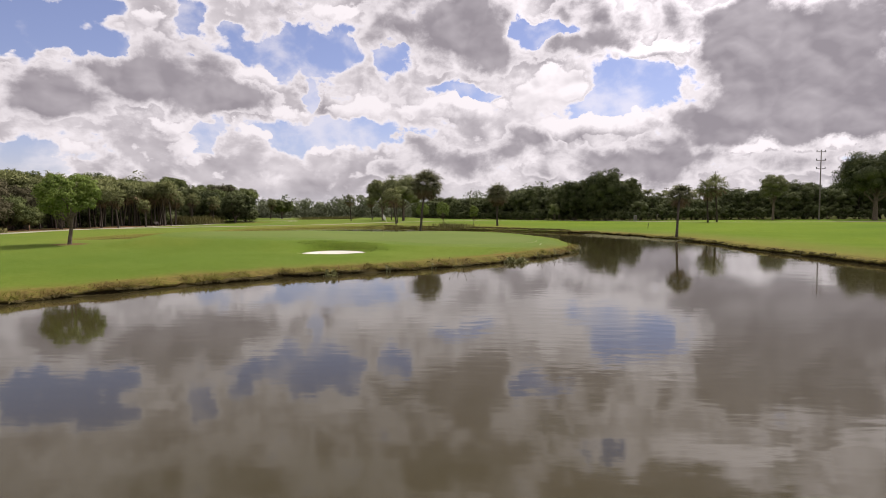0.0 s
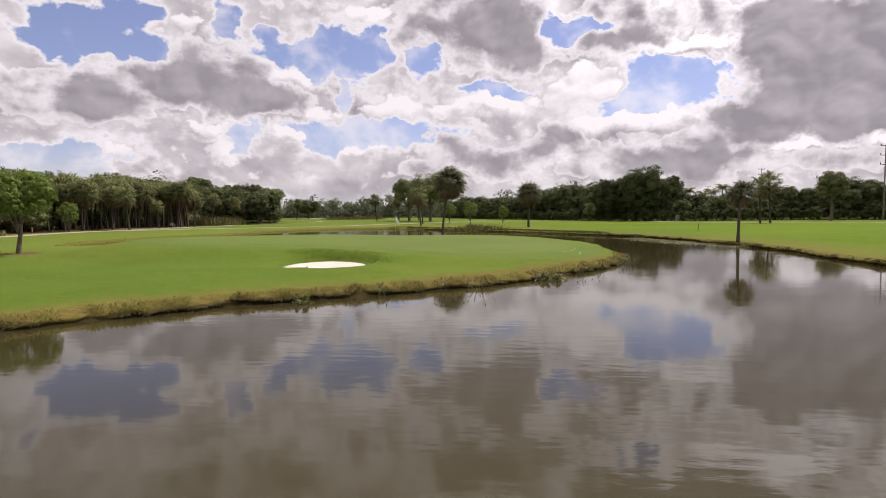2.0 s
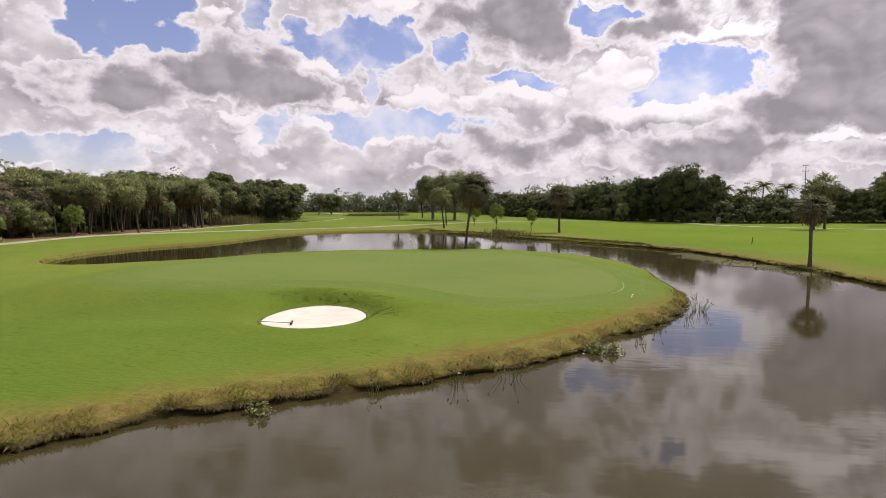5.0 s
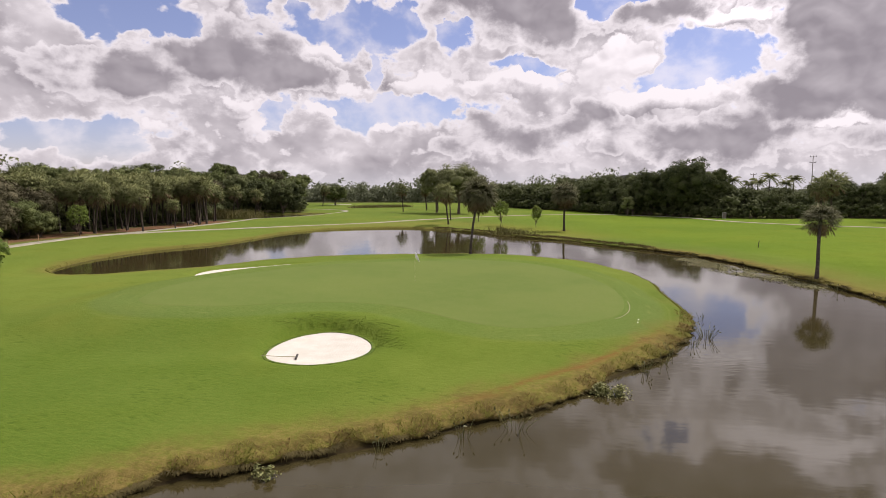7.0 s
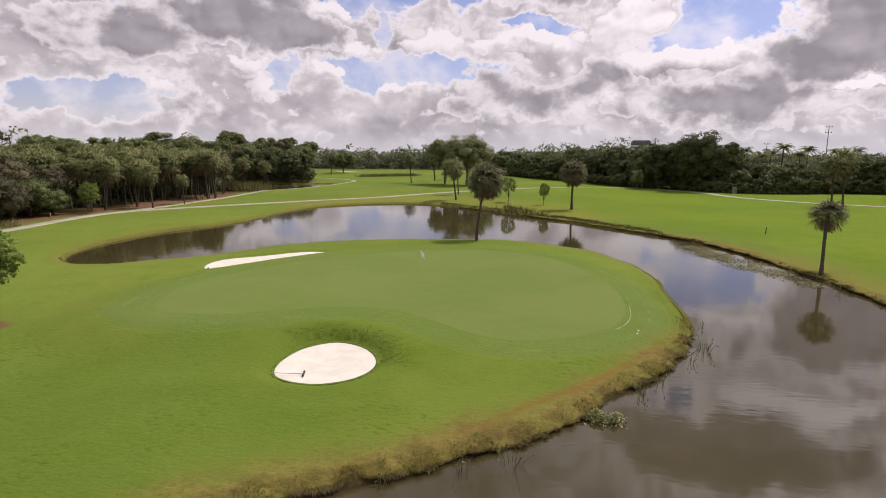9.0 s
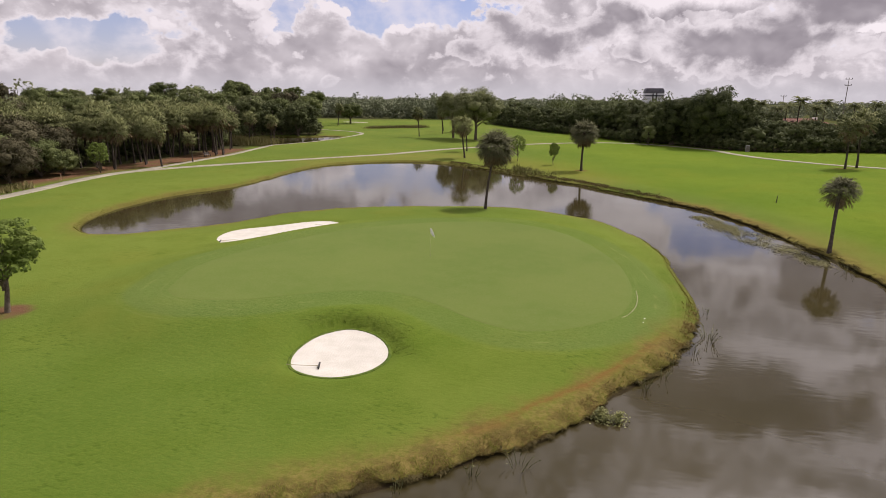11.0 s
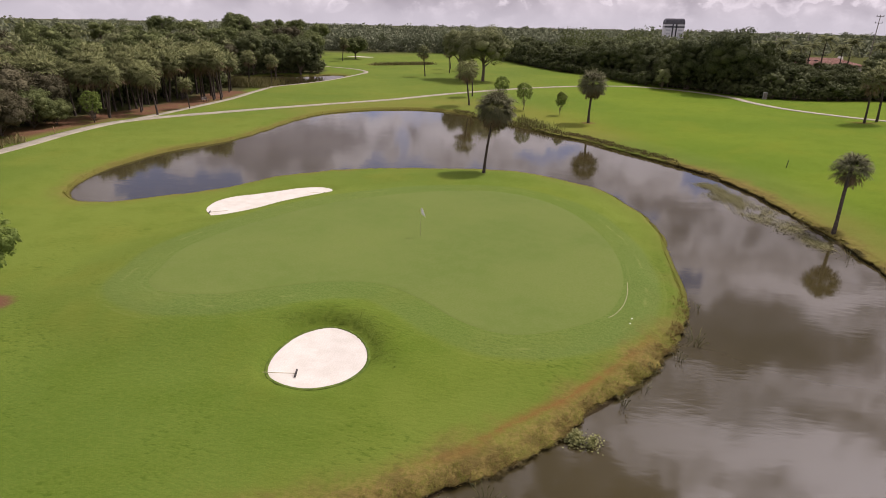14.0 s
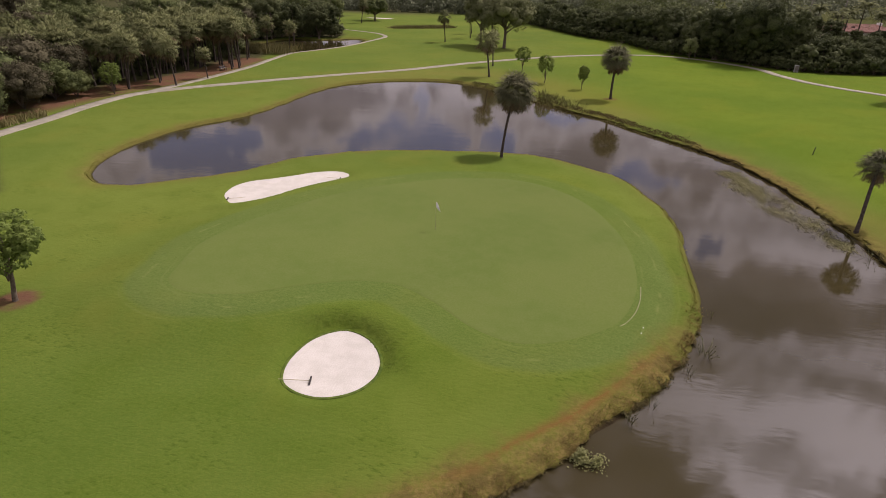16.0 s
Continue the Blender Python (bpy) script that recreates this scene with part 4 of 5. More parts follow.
# woods left of the fairway
for row, (dx, gap, s0) in enumerate(((0, 6.0, 0.80), (8, 6.5, 0.92), (16, 8.0, 1.0), (25, 13, 1.05))):
    pts, r = along([(-76 - dx, 72), (-77 - dx, 92), (-77.5 - dx, 108), (-77 - dx, 124), (-77 - dx, 146), (-80 - dx, 164), (-95 - dx, 184), (-104 - dx, 205)], gap, 200 + row, 1.6)
    for k, (x, y) in enumerate(pts):
        if row < 2 and 104 < y < 156:
            continue
        s = s0 * r.uniform(0.82, 1.15)
        wood_thing(OAKS, r.randint(5), x, y, r.uniform(0, 360), s, s * r.uniform(0.9, 1.05), "dense broadleaf tree in the woods", "tree", "woods by the cart path")
# taller round-headed trees that rise above the rest
for k, (x, y, h) in enumerate(((-89, 90, 12.6), (-92, 84, 12.8), (-95, 97, 12.8), (-86, 100, 11.4), (-86, 124, 11.6), (-87, 148, 12.8), (-89, 165, 12.8), (-95, 188, 13.2), (-99, 203, 13.2), (-92, 224, 13.0), (-84, 229, 12.4), (-104, 140, 13.0), (-100, 118, 12.6),
                               (-123.4, 207, 16.2), (-117, 214, 15.0), (-114.3, 237.6, 17.9), (-110, 232, 16.4), (-118, 243, 16.8), (-104.9, 266, 16.0), (-111, 260, 15.6), (-98, 274, 14.0), (-137, 184.5, 13.8), (-131, 190, 14.0),
                               (-143, 178, 13.6), (-128, 172, 13.4), (-120, 188, 13.6), (-150, 166, 13.6))):
    wood_thing(TALL_OAKS, k, x, y, 67 * k, h / 14.0, None, "tall round-headed tree rising above the woods", "tree", "tall trees in the woods")
for k, (x, y, h) in enumerate(((-63.4, 117.8, 7.6), (-62.8, 125.9, 5.5), (-65.2, 137.6, 9.4), (-64.4, 139.0, 9.9), (-66.4, 140.0, 9.0), (-67.6, 138.4, 9.6), (-66.2, 142.4, 9.2), (-68.6, 143.0, 9.5),
                               (-67.9, 112.4, 8.4), (-69.0, 113.6, 8.8), (-69.8, 111.6, 8.0), (-67.4, 119.2, 7.2), (-68.6, 121.0, 8.0), (-67.6, 167.2, 7.6), (-72.5, 165.5, 8.4), (-70.4, 152.5, 8.0), (-72.0, 156.0, 8.6))):
    palm_at(x, y, h, k)
pts, r = along([(-74, 106), (-73, 114), (-71.5, 122), (-71, 132), (-71.5, 146)], 2.2, 300, 1.6)
for k, (x, y) in enumerate(pts):
    palm_at(x, y, r.uniform(7.8, 10.0), k)
pts, r = along([(-76, 100), (-75.5, 116), (-74.5, 130), (-75, 152), (-77, 160)], 2.3, 302, 1.8)
for k, (x, y) in enumerate(pts):
    palm_at(x, y, r.uniform(8.8, 10.4), k + 1)
pts, r = along([(-80, 92), (-80, 104), (-80, 116), (-79, 130), (-79, 150), (-82, 164)], 2.9, 303, 2.0)
for k, (x, y) in enumerate(pts):
    palm_at(x, y, r.uniform(9.6, 11.2), k + 2)
pts, r = along([(-73.5, 72), (-74, 92), (-74.5, 104), (-77, 120), (-77, 140), (-78, 162), (-92, 178)], 2.8, 301, 1.1)
for k, (x, y) in enumerate(pts):
    wood_thing(SHRUBS, k, x, y, r.uniform(0, 360), r.uniform(0.6, 1.1), None, "dense shrub under the trees", "shrub", "undergrowth")
for k, (x, y, s) in enumerate(((-69.8, 88.5, 1.7), (-70.2, 95.4, 1.75), (-71.2, 101.5, 1.6), (-71.0, 82.0, 1.9), (-70.0, 74.0, 1.9), (-74.0, 85.0, 2.5), (-74.8, 93.0, 2.6), (-75.4, 100.5, 2.5), (-74.0, 77.0, 2.5), (-74.6, 106.5, 2.1), (-70.4, 104.6, 1.1))):
    wood_thing(BUSHY, k, x, y, 80 * k, s / 1.75, None, "large grey-green bushy tree beside the cart path", "tree", "bushy trees by the path")

# woods round the far pond
for k, (x, y, s) in enumerate(((-80, 214, 0.8), (-86, 212, 1.05), (-92, 205, 1.1), (-78, 218, 1.0), (-88, 222, 1.1), (-82, 226, 0.9), (-98, 215, 1.1), (-94, 190, 0.95), (-100, 232, 1.1), (-110, 245, 1.1))):
    wood_thing(OAKS, k, x, y, 50 * k, s, None, "dark broad tree overhanging the small pond", "tree", "trees round the small pond")

for k, (x, y, s) in enumerate(((-76, 203.5, 0.95), (-82, 199, 1.0), (-74.5, 209, 0.85), (-87, 195, 1.0), (-78, 209, 1.05))):
    wood_thing(HEDGE, k, x, y, 70 * k, s, None, "dark dense tree overhanging the small pond", "tree", "trees round the small pond")

pts, r = along([(-89, 176), (-89, 190), (-87, 200), (-81, 204.5), (-76, 206.5), (-72, 209)], 2.3, 320, 0.8)
for k, (x, y) in enumerate(pts):
    wood_thing(HEDGE_SHRUBS, k, x, y, r.uniform(0, 360), r.uniform(1.1, 1.7), None, "dark dense shrub behind the small pond", "shrub", "undergrowth")

# woods right of the fairway
for row, (dy, gap, s0) in enumerate(((0, 5.0, 0.85), (7, 5.5, 1.0), (15, 8, 1.08))):
    pts, r = along([(-26, 312 + dy), (-14, 283 + dy), (0, 254 + dy), (14, 235 + dy), (25, 210 + dy), (32.5, 199.5 + dy), (40, 189.5 + dy), (47, 185.5 + dy)], gap, 400 + row, 1.4)
    for k, (x, y) in enumerate(pts):
        s = min(1.12 if x < 34 else 0.98, s0 * r.uniform(0.8, 1.12) * (1.0 if x > 13 else 0.78))
        wood_thing(HEDGE, r.randint(4), x, y, r.uniform(0, 360), s, None, "dense dark green broadleaf tree in the hedge row", "tree", "woods across the fairway")
    pts, r = along([(52, 186 + dy), (62, 184 + dy), (80, 189 + dy), (105, 178 + dy), (135, 160 + dy)], gap, 420 + row, 1.2)
    for k, (x, y) in enumerate(pts):
        s = (0.60 + 0.05 * row) * r.uniform(0.88, 1.1) * (1.4 if x > 76 else 1.0)
        if not (row == 2 and 58 < x < 94):
            wood_thing(HEDGE, r.randint(4), x, y, r.uniform(0, 360), s, None, "dense dark green broadleaf tree in the hedge row", "tree", "woods across the fairway")
pts, r = along([(-26, 306), (-14, 279), (0, 249), (13, 230), (22.5, 206), (32, 200), (39, 191.5), (45, 183.5), (51, 180), (58, 180), (80, 184.5), (105, 174), (135, 156)], 2.5, 410, 0.6)
for k, (x, y) in enumerate(pts):
    wood_thing(HEDGE_SHRUBS, k, x, y, r.uniform(0, 360), r.uniform(0.8, 1.25), None, "dense shrub under the trees", "shrub", "undergrowth")
pts, r = along([(-22, 309), (-9, 281), (5, 251), (19, 233), (30, 212), (39, 199), (48, 187), (60, 184), (82, 188), (107, 178)], 5.0, 411, 0.8)
for k, (x, y) in enumerate(pts):
    wood_thing(HEDGE_SHRUBS, k, x, y, r.uniform(0, 360), r.uniform(1.3, 1.9), None, "dense shrub under the trees", "shrub", "undergrowth")
for k, (x, y, h, spread) in enumerate(((41.5, 189.0, 16.0, 7.8), (34.0, 197.0, 13.6, 6.4), (47.5, 190.0, 13.8, 5.6))):
    tagged(put(broad_tree("oak_tree", 84 + k, h, spread, 14000, 0.24, MAT_LEAF_DARK, 0.05, 30, 0.4, 0.85), x, y), "great domed dark green tree in the hedge row", "tree", "woods across the fairway")
# gardens behind the hedge row
r = np.random.RandomState(77)
for k in range(26):
    x, y = r.uniform(56, 150), r.uniform(208, 268)
    before_house = abs(x - 0.355 * y) < 11 + 0.02 * y
    s = r.uniform(0.32, 0.44) if before_house else r.uniform(0.62, 0.85)
    wood_thing(HEDGE, k, x, y, r.uniform(0, 360), s, None, "dense garden tree behind the hedge row", "tree", "garden trees")
tagged(put(broad_tree("oak_tree", 90, 16.0, 8.5, 16000, 0.21, MAT_LEAF_DARK, 0.3, 28, 0.5), 93, 150), "large spreading oak beside the fairway", "tree", "woods across the fairway")
tagged(put(broad_tree("oak_tree", 91, 12.5, 4.2, 5200, 0.2, MAT_LEAF_OLIVE, 0.35, 20, 0.3), 79, 167), "thin-crowned tree before the hedge row", "tree", "woods across the fairway")
tagged(put(broad_tree("small_tree", 92, 6.0, 2.2, 2600, 0.18, MAT_LEAF_PALE, 0.12, 14, 0.1), 27.2, 193.5), "pale green small tree standing before the dark hedge row", "tree")

# trees on the fairway
tagged(put(broad_tree("oak_tree", 93, 13.8, 8.6, 18000, 0.19, MAT_LEAF_OLIVE, 0.30, 32, 0.42), -19.7, 197.4), "spreading olive-green oak on the fairway", "tree", "fairway trees")
tagged(put(broad_tree("oak_tree", 94, 14.0, 6.2, 12000, 0.19, MAT_LEAF_OLIVE, 0.32, 24, 0.35), -27.0, 203), "tall olive-green oak on the fairway", "tree", "fairway trees")
tagged(put(broad_tree("oak_tree", 95, 8.5, 6.0, 5000, 0.28, MAT_LEAF, 0.25, 18, 0.35), -83.7, 277), "lone round oak far down the fairway", "tree", "fairway trees")
for k, (x, y, h) in enumerate(((-16.0, 147.5, 8.6), (-17.4, 162, 7.6), (-38.1, 206.5, 8.8), (-33.5, 222, 8.2), (-31, 232, 8.0), (-27, 226, 8.4), (-24, 236, 8.2), (-36, 238, 8.4), (-84, 262, 9.0))):
    palm_at(x, y, h, k, "cabbage palm standing on the fairway", "fairway palms")
for k, (x, y, h) in enumerate(((53.6, 145.0, 9.6), (56.6, 147.5, 10.8))):
    palm_at(x, y, h, k + 1, "cabbage palm of a group on the fairway beside the path", "fairway palms")
tagged(put(broad_tree("young_tree", 96, 5.8, 2.0, 5200, 0.085, MAT_LEAF_YOUNG, 0.18, 44, 0.07, cored=False, puff=(0.15, 0.27)), -5.1, 143.8), "young open-crowned tree on the far bank", "tree", "young trees")
tagged(put(broad_tree("young_tree", 97, 4.7, 1.3, 5200, 0.085, MAT_LEAF_YOUNG, 0.18, 44, 0.05, cored=False, puff=(0.15, 0.27)), 1.7, 139.4), "slender young tree on the far bank", "tree", "young trees")
tagged(put(broad_tree("young_tree", 98, 5.6, 2.1, 5200, 0.085, MAT_LEAF_YOUNG, 0.18, 44, 0.07, cored=False, puff=(0.15, 0.27)), -10.6, 157), "young light green tree behind the leaning palm", "tree", "young trees")
tagged(put(broad_tree("young_tree", 99, 5.4, 2.0, 5200, 0.085, MAT_LEAF_YOUNG, 0.08, 44, 0.08, cored=False, puff=(0.15, 0.27)), -67.1, 108.2), "bright green young tree at the wood edge", "tree", "young trees")
tagged(put(broad_tree("maple_tree", 100, 5.5, 2.5, 9000, 0.095, MAT_LEAF_YOUNG, 0.27, 26, 0.13, cored=False, puff=(0.24, 0.36)), -28.2, 54.0), "round bright green tree in a ring of mulch", "tree")

# royal and coconut palms by the house
FEATHERS = [feather_palm("coconut_palm", 70 + k, 11.0 + k) for k in range(2)]
for k, (x, y, h) in enumerate(((71, 262, 12.4), (77.5, 266, 13.2), (84.5, 260, 12.4), (90.8, 266, 14.6), (100, 268, 13.6), (107, 262, 12.8), (95, 262, 11.8), (116, 266, 13.2), (80, 256, 11.4))):
    wood_thing(FEATHERS, k, x, y, 63 * k, (h - 0.8) / (11.0 + k % 2), None, "tall coconut palm rising behind the hedge", "palm tree", "coconut palms")
    wood_thing(HEDGE, k, x - 2.5, y - 6, 40 * k, (0.42 if 84 < x < 104 else 0.8), None, "dense garden tree behind the hedge row", "tree", "garden trees")


def far_wood(name, line, depth, h, count, leaf, seed, mat, label, gap=6.0, wide=3.5):
    """Distant woods as one mass of lobed crowns."""
    pts, r = along(line, gap, seed, gap * 0.5)
    allp, nrm = [], []
    for x, y in pts:
        for b in range(2):
            cx, cy = x + r.uniform(-4, 4), y + b * depth * r.uniform(0.4, 1.0)
            hh = h * r.uniform(0.62, 1.25) * (1 + 0.12 * b)
            for l in range(8):
                c = np.array((cx + r.uniform(-wide, wide), cy + r.uniform(-2.5, 2.5), ground_z(cx, cy) + hh * r.uniform(0.02, 0.82)))
                d = unit(r.normal(0, 1, (count, 3)) + (0, -0.3, 0.3))
                allp.append(c + d * np.array((wide * 0.75, hh * 0.2, hh * 0.2)) * r.uniform(0.7, 1.15, (count, 1)))
                nrm.append(d)
    allp, nrm = np.vstack(allp), np.vstack(nrm)
    u, v = leaf_axes(r, nrm, leaf, 0.5)
    return tagged(quads(name, allp, u, v, mat), label, "woods", kind="stuff")


def ground_z(x, y):
    return 0.5 - 12.0 * float(step(np.hypot(x, y), 480, 2600))


# rings of far woods, their haze painted into the leaf colour
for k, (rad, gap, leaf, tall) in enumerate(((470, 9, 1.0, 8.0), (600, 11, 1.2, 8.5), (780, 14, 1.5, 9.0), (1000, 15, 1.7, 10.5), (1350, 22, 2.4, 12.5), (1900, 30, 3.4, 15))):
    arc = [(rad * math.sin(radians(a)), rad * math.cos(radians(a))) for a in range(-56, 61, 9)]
    far_wood("far_woods", arc, gap * 2.0, tall, 11, leaf, 520 + k, MAT_LEAF_HAZED, "distant woods reaching to the horizon", gap, gap * 0.5)
far_wood("far_woods", [(-190, 290), (-150, 330), (-110, 345), (-60, 350), (-10, 345), (20, 330)], 25, 10.5, 34, 0.7, 500, MAT_LEAF_HAZED, "distant mixed woods along the horizon", 3.2)
far_wood("far_woods", [(-110, 215), (-122, 245), (-128, 272), (-122, 295)], 18, 12.5, 34, 0.55, 502, MAT_LEAF, "dark woods behind the far water")
far_wood("far_woods", [(-106, 60), (-114, 90), (-118, 130), (-122, 170), (-130, 210)], 14, 11.0, 40, 0.55, 503, MAT_LEAF_OLIVE, "deep woods behind the first rows of trees")
far_wood("far_woods", [(0, 310), (20, 270), (38, 236), (50, 222)], 12, 12.0, 50, 0.5, 504, MAT_LEAF, "deep woods behind the hedge row")
far_wood("far_woods", [(-84, 152), (-88, 165), (-100, 180), (-104, 196), (-98, 210), (-92, 216), (-86, 222)], 6, 10.5, 70, 0.32, 506, MAT_LEAF_OLIVE, "dense woods round the small pond")
far_wood("far_woods", [(-84, 70), (-85, 100), (-86, 130), (-88, 150)], 3, 6.0, 60, 0.3, 507, MAT_LEAF, "dark undergrowth deep in the woods")
far_wood("far_woods", [(-90, 243), (-94, 244), (-100, 246), (-114, 236)], 8, 10.0, 70, 0.34, 508, MAT_LEAF, "dense woods beyond the small pond")


# ---- banks and water plants ----
def tufts(name, xs, ys, blades, lo, hi, mat, seed, label, spread=0.16, wide=0.03, lean=0.55, turf=False):
    """Grass tufts as one mesh of narrow blades."""
    r = np.random.RandomState(seed)
    xs, ys = np.repeat(xs, blades), np.repeat(ys, blades)
    n = len(xs)
    x, y = xs + r.normal(0, spread, n), ys + r.normal(0, spread, n)
    z = np.maximum(height(x, y), -0.25)
    way = unit(np.stack([r.normal(0, lean, n), r.normal(0, lean, n), np.ones(n)], 1))
    ln = r.uniform(lo, hi, n)[:, None]
    side = unit(np.cross(way, r.normal(0, 1, (n, 3)))) * wide * r.uniform(0.7, 1.4, (n, 1))
    c = np.stack([x, y, z], 1) + way * ln * 0.45
    up = np.tile((0.0, 0.0, 1.6), (n, 1))
    return tagged(quads(name, c, way * ln * 0.5, side * 2, mat, None, "", up if turf else None), label, "grass", kind="stuff")


def bank_points(seed, n, lo, hi, test):
    """Random places lo to hi metres inland of the shoreline."""
    r = np.random.RandomState(seed)
    k = r.randint(0, len(shore), n * 3)
    t = r.uniform(0, 1, n * 3)[:, None]
    p = shore[k] * (1 - t) + np.roll(shore, -1, 0)[k] * t
    p = p + r.uniform(-hi * 1.3, hi * 1.3, p.shape)
    ok = np.array([test(x, y) for x, y in p])
    p = p[ok]
    ds = fields(p[:, 0], p[:, 1])[1]
    p = p[(ds > lo) & (ds < hi)]
    return p[:, 0], p[:, 1]


def wander(n, gap, every, r):
    """Smooth random values from -1 to 1 along a line of n points gap apart, changing about every so many metres."""
    m = max(3, int(n * gap / every) + 2)
    return np.interp(np.arange(n) * gap / every, np.arange(m), r.uniform(-1, 1, m))


def bank_strip(first, last, gap, inland, rag, lip_z, seed, label):
    """The eroded edge of the turf: a ragged lip over an undercut face of dark soil. Returns the line and the lip."""
    r = np.random.RandomState(seed)
    line = smooth(first, 8, False)
    if last:
        line = line[last[0]:last[1]]
    seg = np.r_[0, np.cumsum(np.linalg.norm(np.diff(line, axis=0), axis=1))]
    at = np.arange(0, seg[-1], gap)
    line = np.stack([np.interp(at, seg, line[:, 0]), np.interp(at, seg, line[:, 1])], 1)
    t = unit(np.gradient(line, axis=0))
    n = len(line)
    for k in range(3):
        t = unit((np.roll(t, 1, 0) + t + np.roll(t, -1, 0)) if k and n > 4 else t)
    land = np.stack([-t[:, 1], t[:, 0]], 1)
    lip = rag * (wander(n, gap, 2.3, r) * 0.8 + wander(n, gap, 0.8, r) * 0.6 + wander(n, gap, 0.25, r) * 0.35) - 0.04
    rise = lip_z + 0.05 * wander(n, gap, 1.5, r) + 0.04 * wander(n, gap, 0.3, r)
    cols, near_water = [], []
    for k, (o, dz, so) in enumerate(((inland, 0.0, inland), (inland * 0.6, 0.035, inland * 0.6), (0.28, 0.06, 0.6), (0.08, 0.02, 0.55), (0.0, -0.03, 0.45), (0.01, -0.08, 0.25), (0.06, -0.13, 0.0), (0.08, -0.6, 0.0))):
        off = o + lip * (1.0 if k > 2 else 0.5 if k == 2 else 0.0) + (0.04 * wander(n, gap, 0.3, r) if 0 < k < 3 else 0)
        q = line + land * off[:, None] if np.ndim(off) else line + land * off
        g = height(q[:, 0], q[:, 1])
        z = g + 0.012 if k == 0 else np.maximum(g + 0.02, rise + 0.06) + 0.03 * wander(n, gap, 0.35, r) if k < 3 else rise + dz
        cols.append(np.column_stack([q, z]))
        near_water.append(np.full(n, float(so)))
    m = len(cols)
    faces = [(j * n + i, j * n + i + 1, (j + 1) * n + i + 1, (j + 1) * n + i) for j in range(m - 1) for i in range(n - 1)]
    v = np.vstack(cols)
    ob = link("pond_bank", v, faces, MAT_GROUND)
    ground_marks(ob, v[:, 0], v[:, 1], np.concatenate(near_water), dist_line(v[:, 0], v[:, 1], green_line, inside=True))
    tagged(ob, label, "bank", kind="structure")
    return np.stack(cols[1:5], 1), land


def bank_tufts(strip, count, lo, hi, wide, mat, seed, label, a=0.0, b=3.0, hang=0.5):
    """Blades on a bank strip, those at the lip leaning out over the water."""
    cols, land = strip
    r = np.random.RandomState(seed)
    thick = np.exp(1.5 * wander(len(cols) - 1, 1.0, 4.0, r) + 0.8 * wander(len(cols) - 1, 1.0, 17.0, r))
    i = r.choice(len(cols) - 1, count, p=thick / thick.sum())
    w = r.uniform(a, b, count)
    k = np.minimum(w.astype(int), 2)
    f = (w - k)[:, None]
    foot = cols[i, k] * (1 - f) + cols[i, k + 1] * f + np.column_stack([r.normal(0, 0.04, (count, 2)), np.zeros(count)])
    out = -np.column_stack([land[i], np.zeros(count)]) * (hang * w / 3)[:, None]
    way = unit(out + np.column_stack([r.normal(0, 0.6, (count, 2)), np.ones(count)]) - np.array((0, 0, 1.0)) * (hang * w / 3)[:, None])
    ln = (r.uniform(lo, hi, count) * np.clip(thick[i], 0.5, 1.5))[:, None]
    side = unit(np.cross(way, r.normal(0, 1, (count, 3)))) * wide * r.uniform(0.7, 1.4, (count, 1))
    return tagged(quads("bank_grass", foot + way * ln * 0.45, way * ln * 0.5, side * 2, mat, None, "", np.column_stack([-land[i] * 0.5, np.full(count, 1.0)])), label, "grass", kind="stuff")


front = bank_strip(SHORE_NEAR[1:14], (4, 97), 0.09, 1.1, 0.26, 0.18, 601, "eroded turf edge of dry straw-green grass over dark soil")
across = bank_strip(SHORE_FAR[10:], (8, 138), 0.13, 0.5, 0.2, 0.22, 603, "eroded dark turf edge along the fairway bank")
bank_tufts(front, 9000, 0.05, 0.16, 0.010, MAT_GRASS_DRY, 11, "shaggy dry grass overhanging the eroded pond bank", 0.4, 3.0)
bank_tufts(front, 8000, 0.05, 0.17, 0.011, MAT_GRASS_SOFT, 17, "green-gold grass among the dry grass of the bank", 0.0, 3.0)
bank_tufts(front, 9500, 0.08, 0.24, 0.013, MAT_BRUSH, 19, "darker green-brown clumps hanging over the eroded bank", 2.3, 3.0, 1.6)
bank_tufts(across, 7000, 0.04, 0.14, 0.016, MAT_BRUSH, 12, "dry grass along the far pond bank", 1.2, 3.0)
pond_bank = bank_points(3, 6000, -0.05, 0.3, lambda x, y: y >= 62 and x < 15)
tufts("bank_grass", *pond_bank, 6, 0.04, 0.11, MAT_GRASS_SOFT, 13, "short green-gold grass at the water's edge", 0.12, 0.015, 0.8)
# rough grass on the face behind the first bunker
MAT_ROUGH = simple("rough_grass", (0.055, 0.095, 0.014), (0.115, 0.150, 0.028), 0.5, 0.9, 0.05, True, trans=0.2)
gr = np.random.RandomState(71)
gx, gy = gr.uniform(-13, -4.5, 5200), gr.uniform(53, 60.5, 5200)
gz, gs, gg, gb = fields(gx, gy)
face = (gb[0] > 0.08) & (gb[0] < 0.2 + 1.5 * gr.uniform(0, 1, 5200)) & ((gx + 9.2) * 0.35 + (gy - 53.8) * 0.93 > 1.0)
tufts("rough_grass", gx[face], gy[face], 4, 0.03, 0.09, MAT_ROUGH, 72, "tufty darker grass on the face behind the bunker", 0.05, 0.012, 0.9, True)
rr = np.random.RandomState(5)
brush = bank_points(6, 7000, -0.1, 1.9, lambda x, y: -18 < x < 16 and y > 104 + 0.0 * x and x + y > 118)
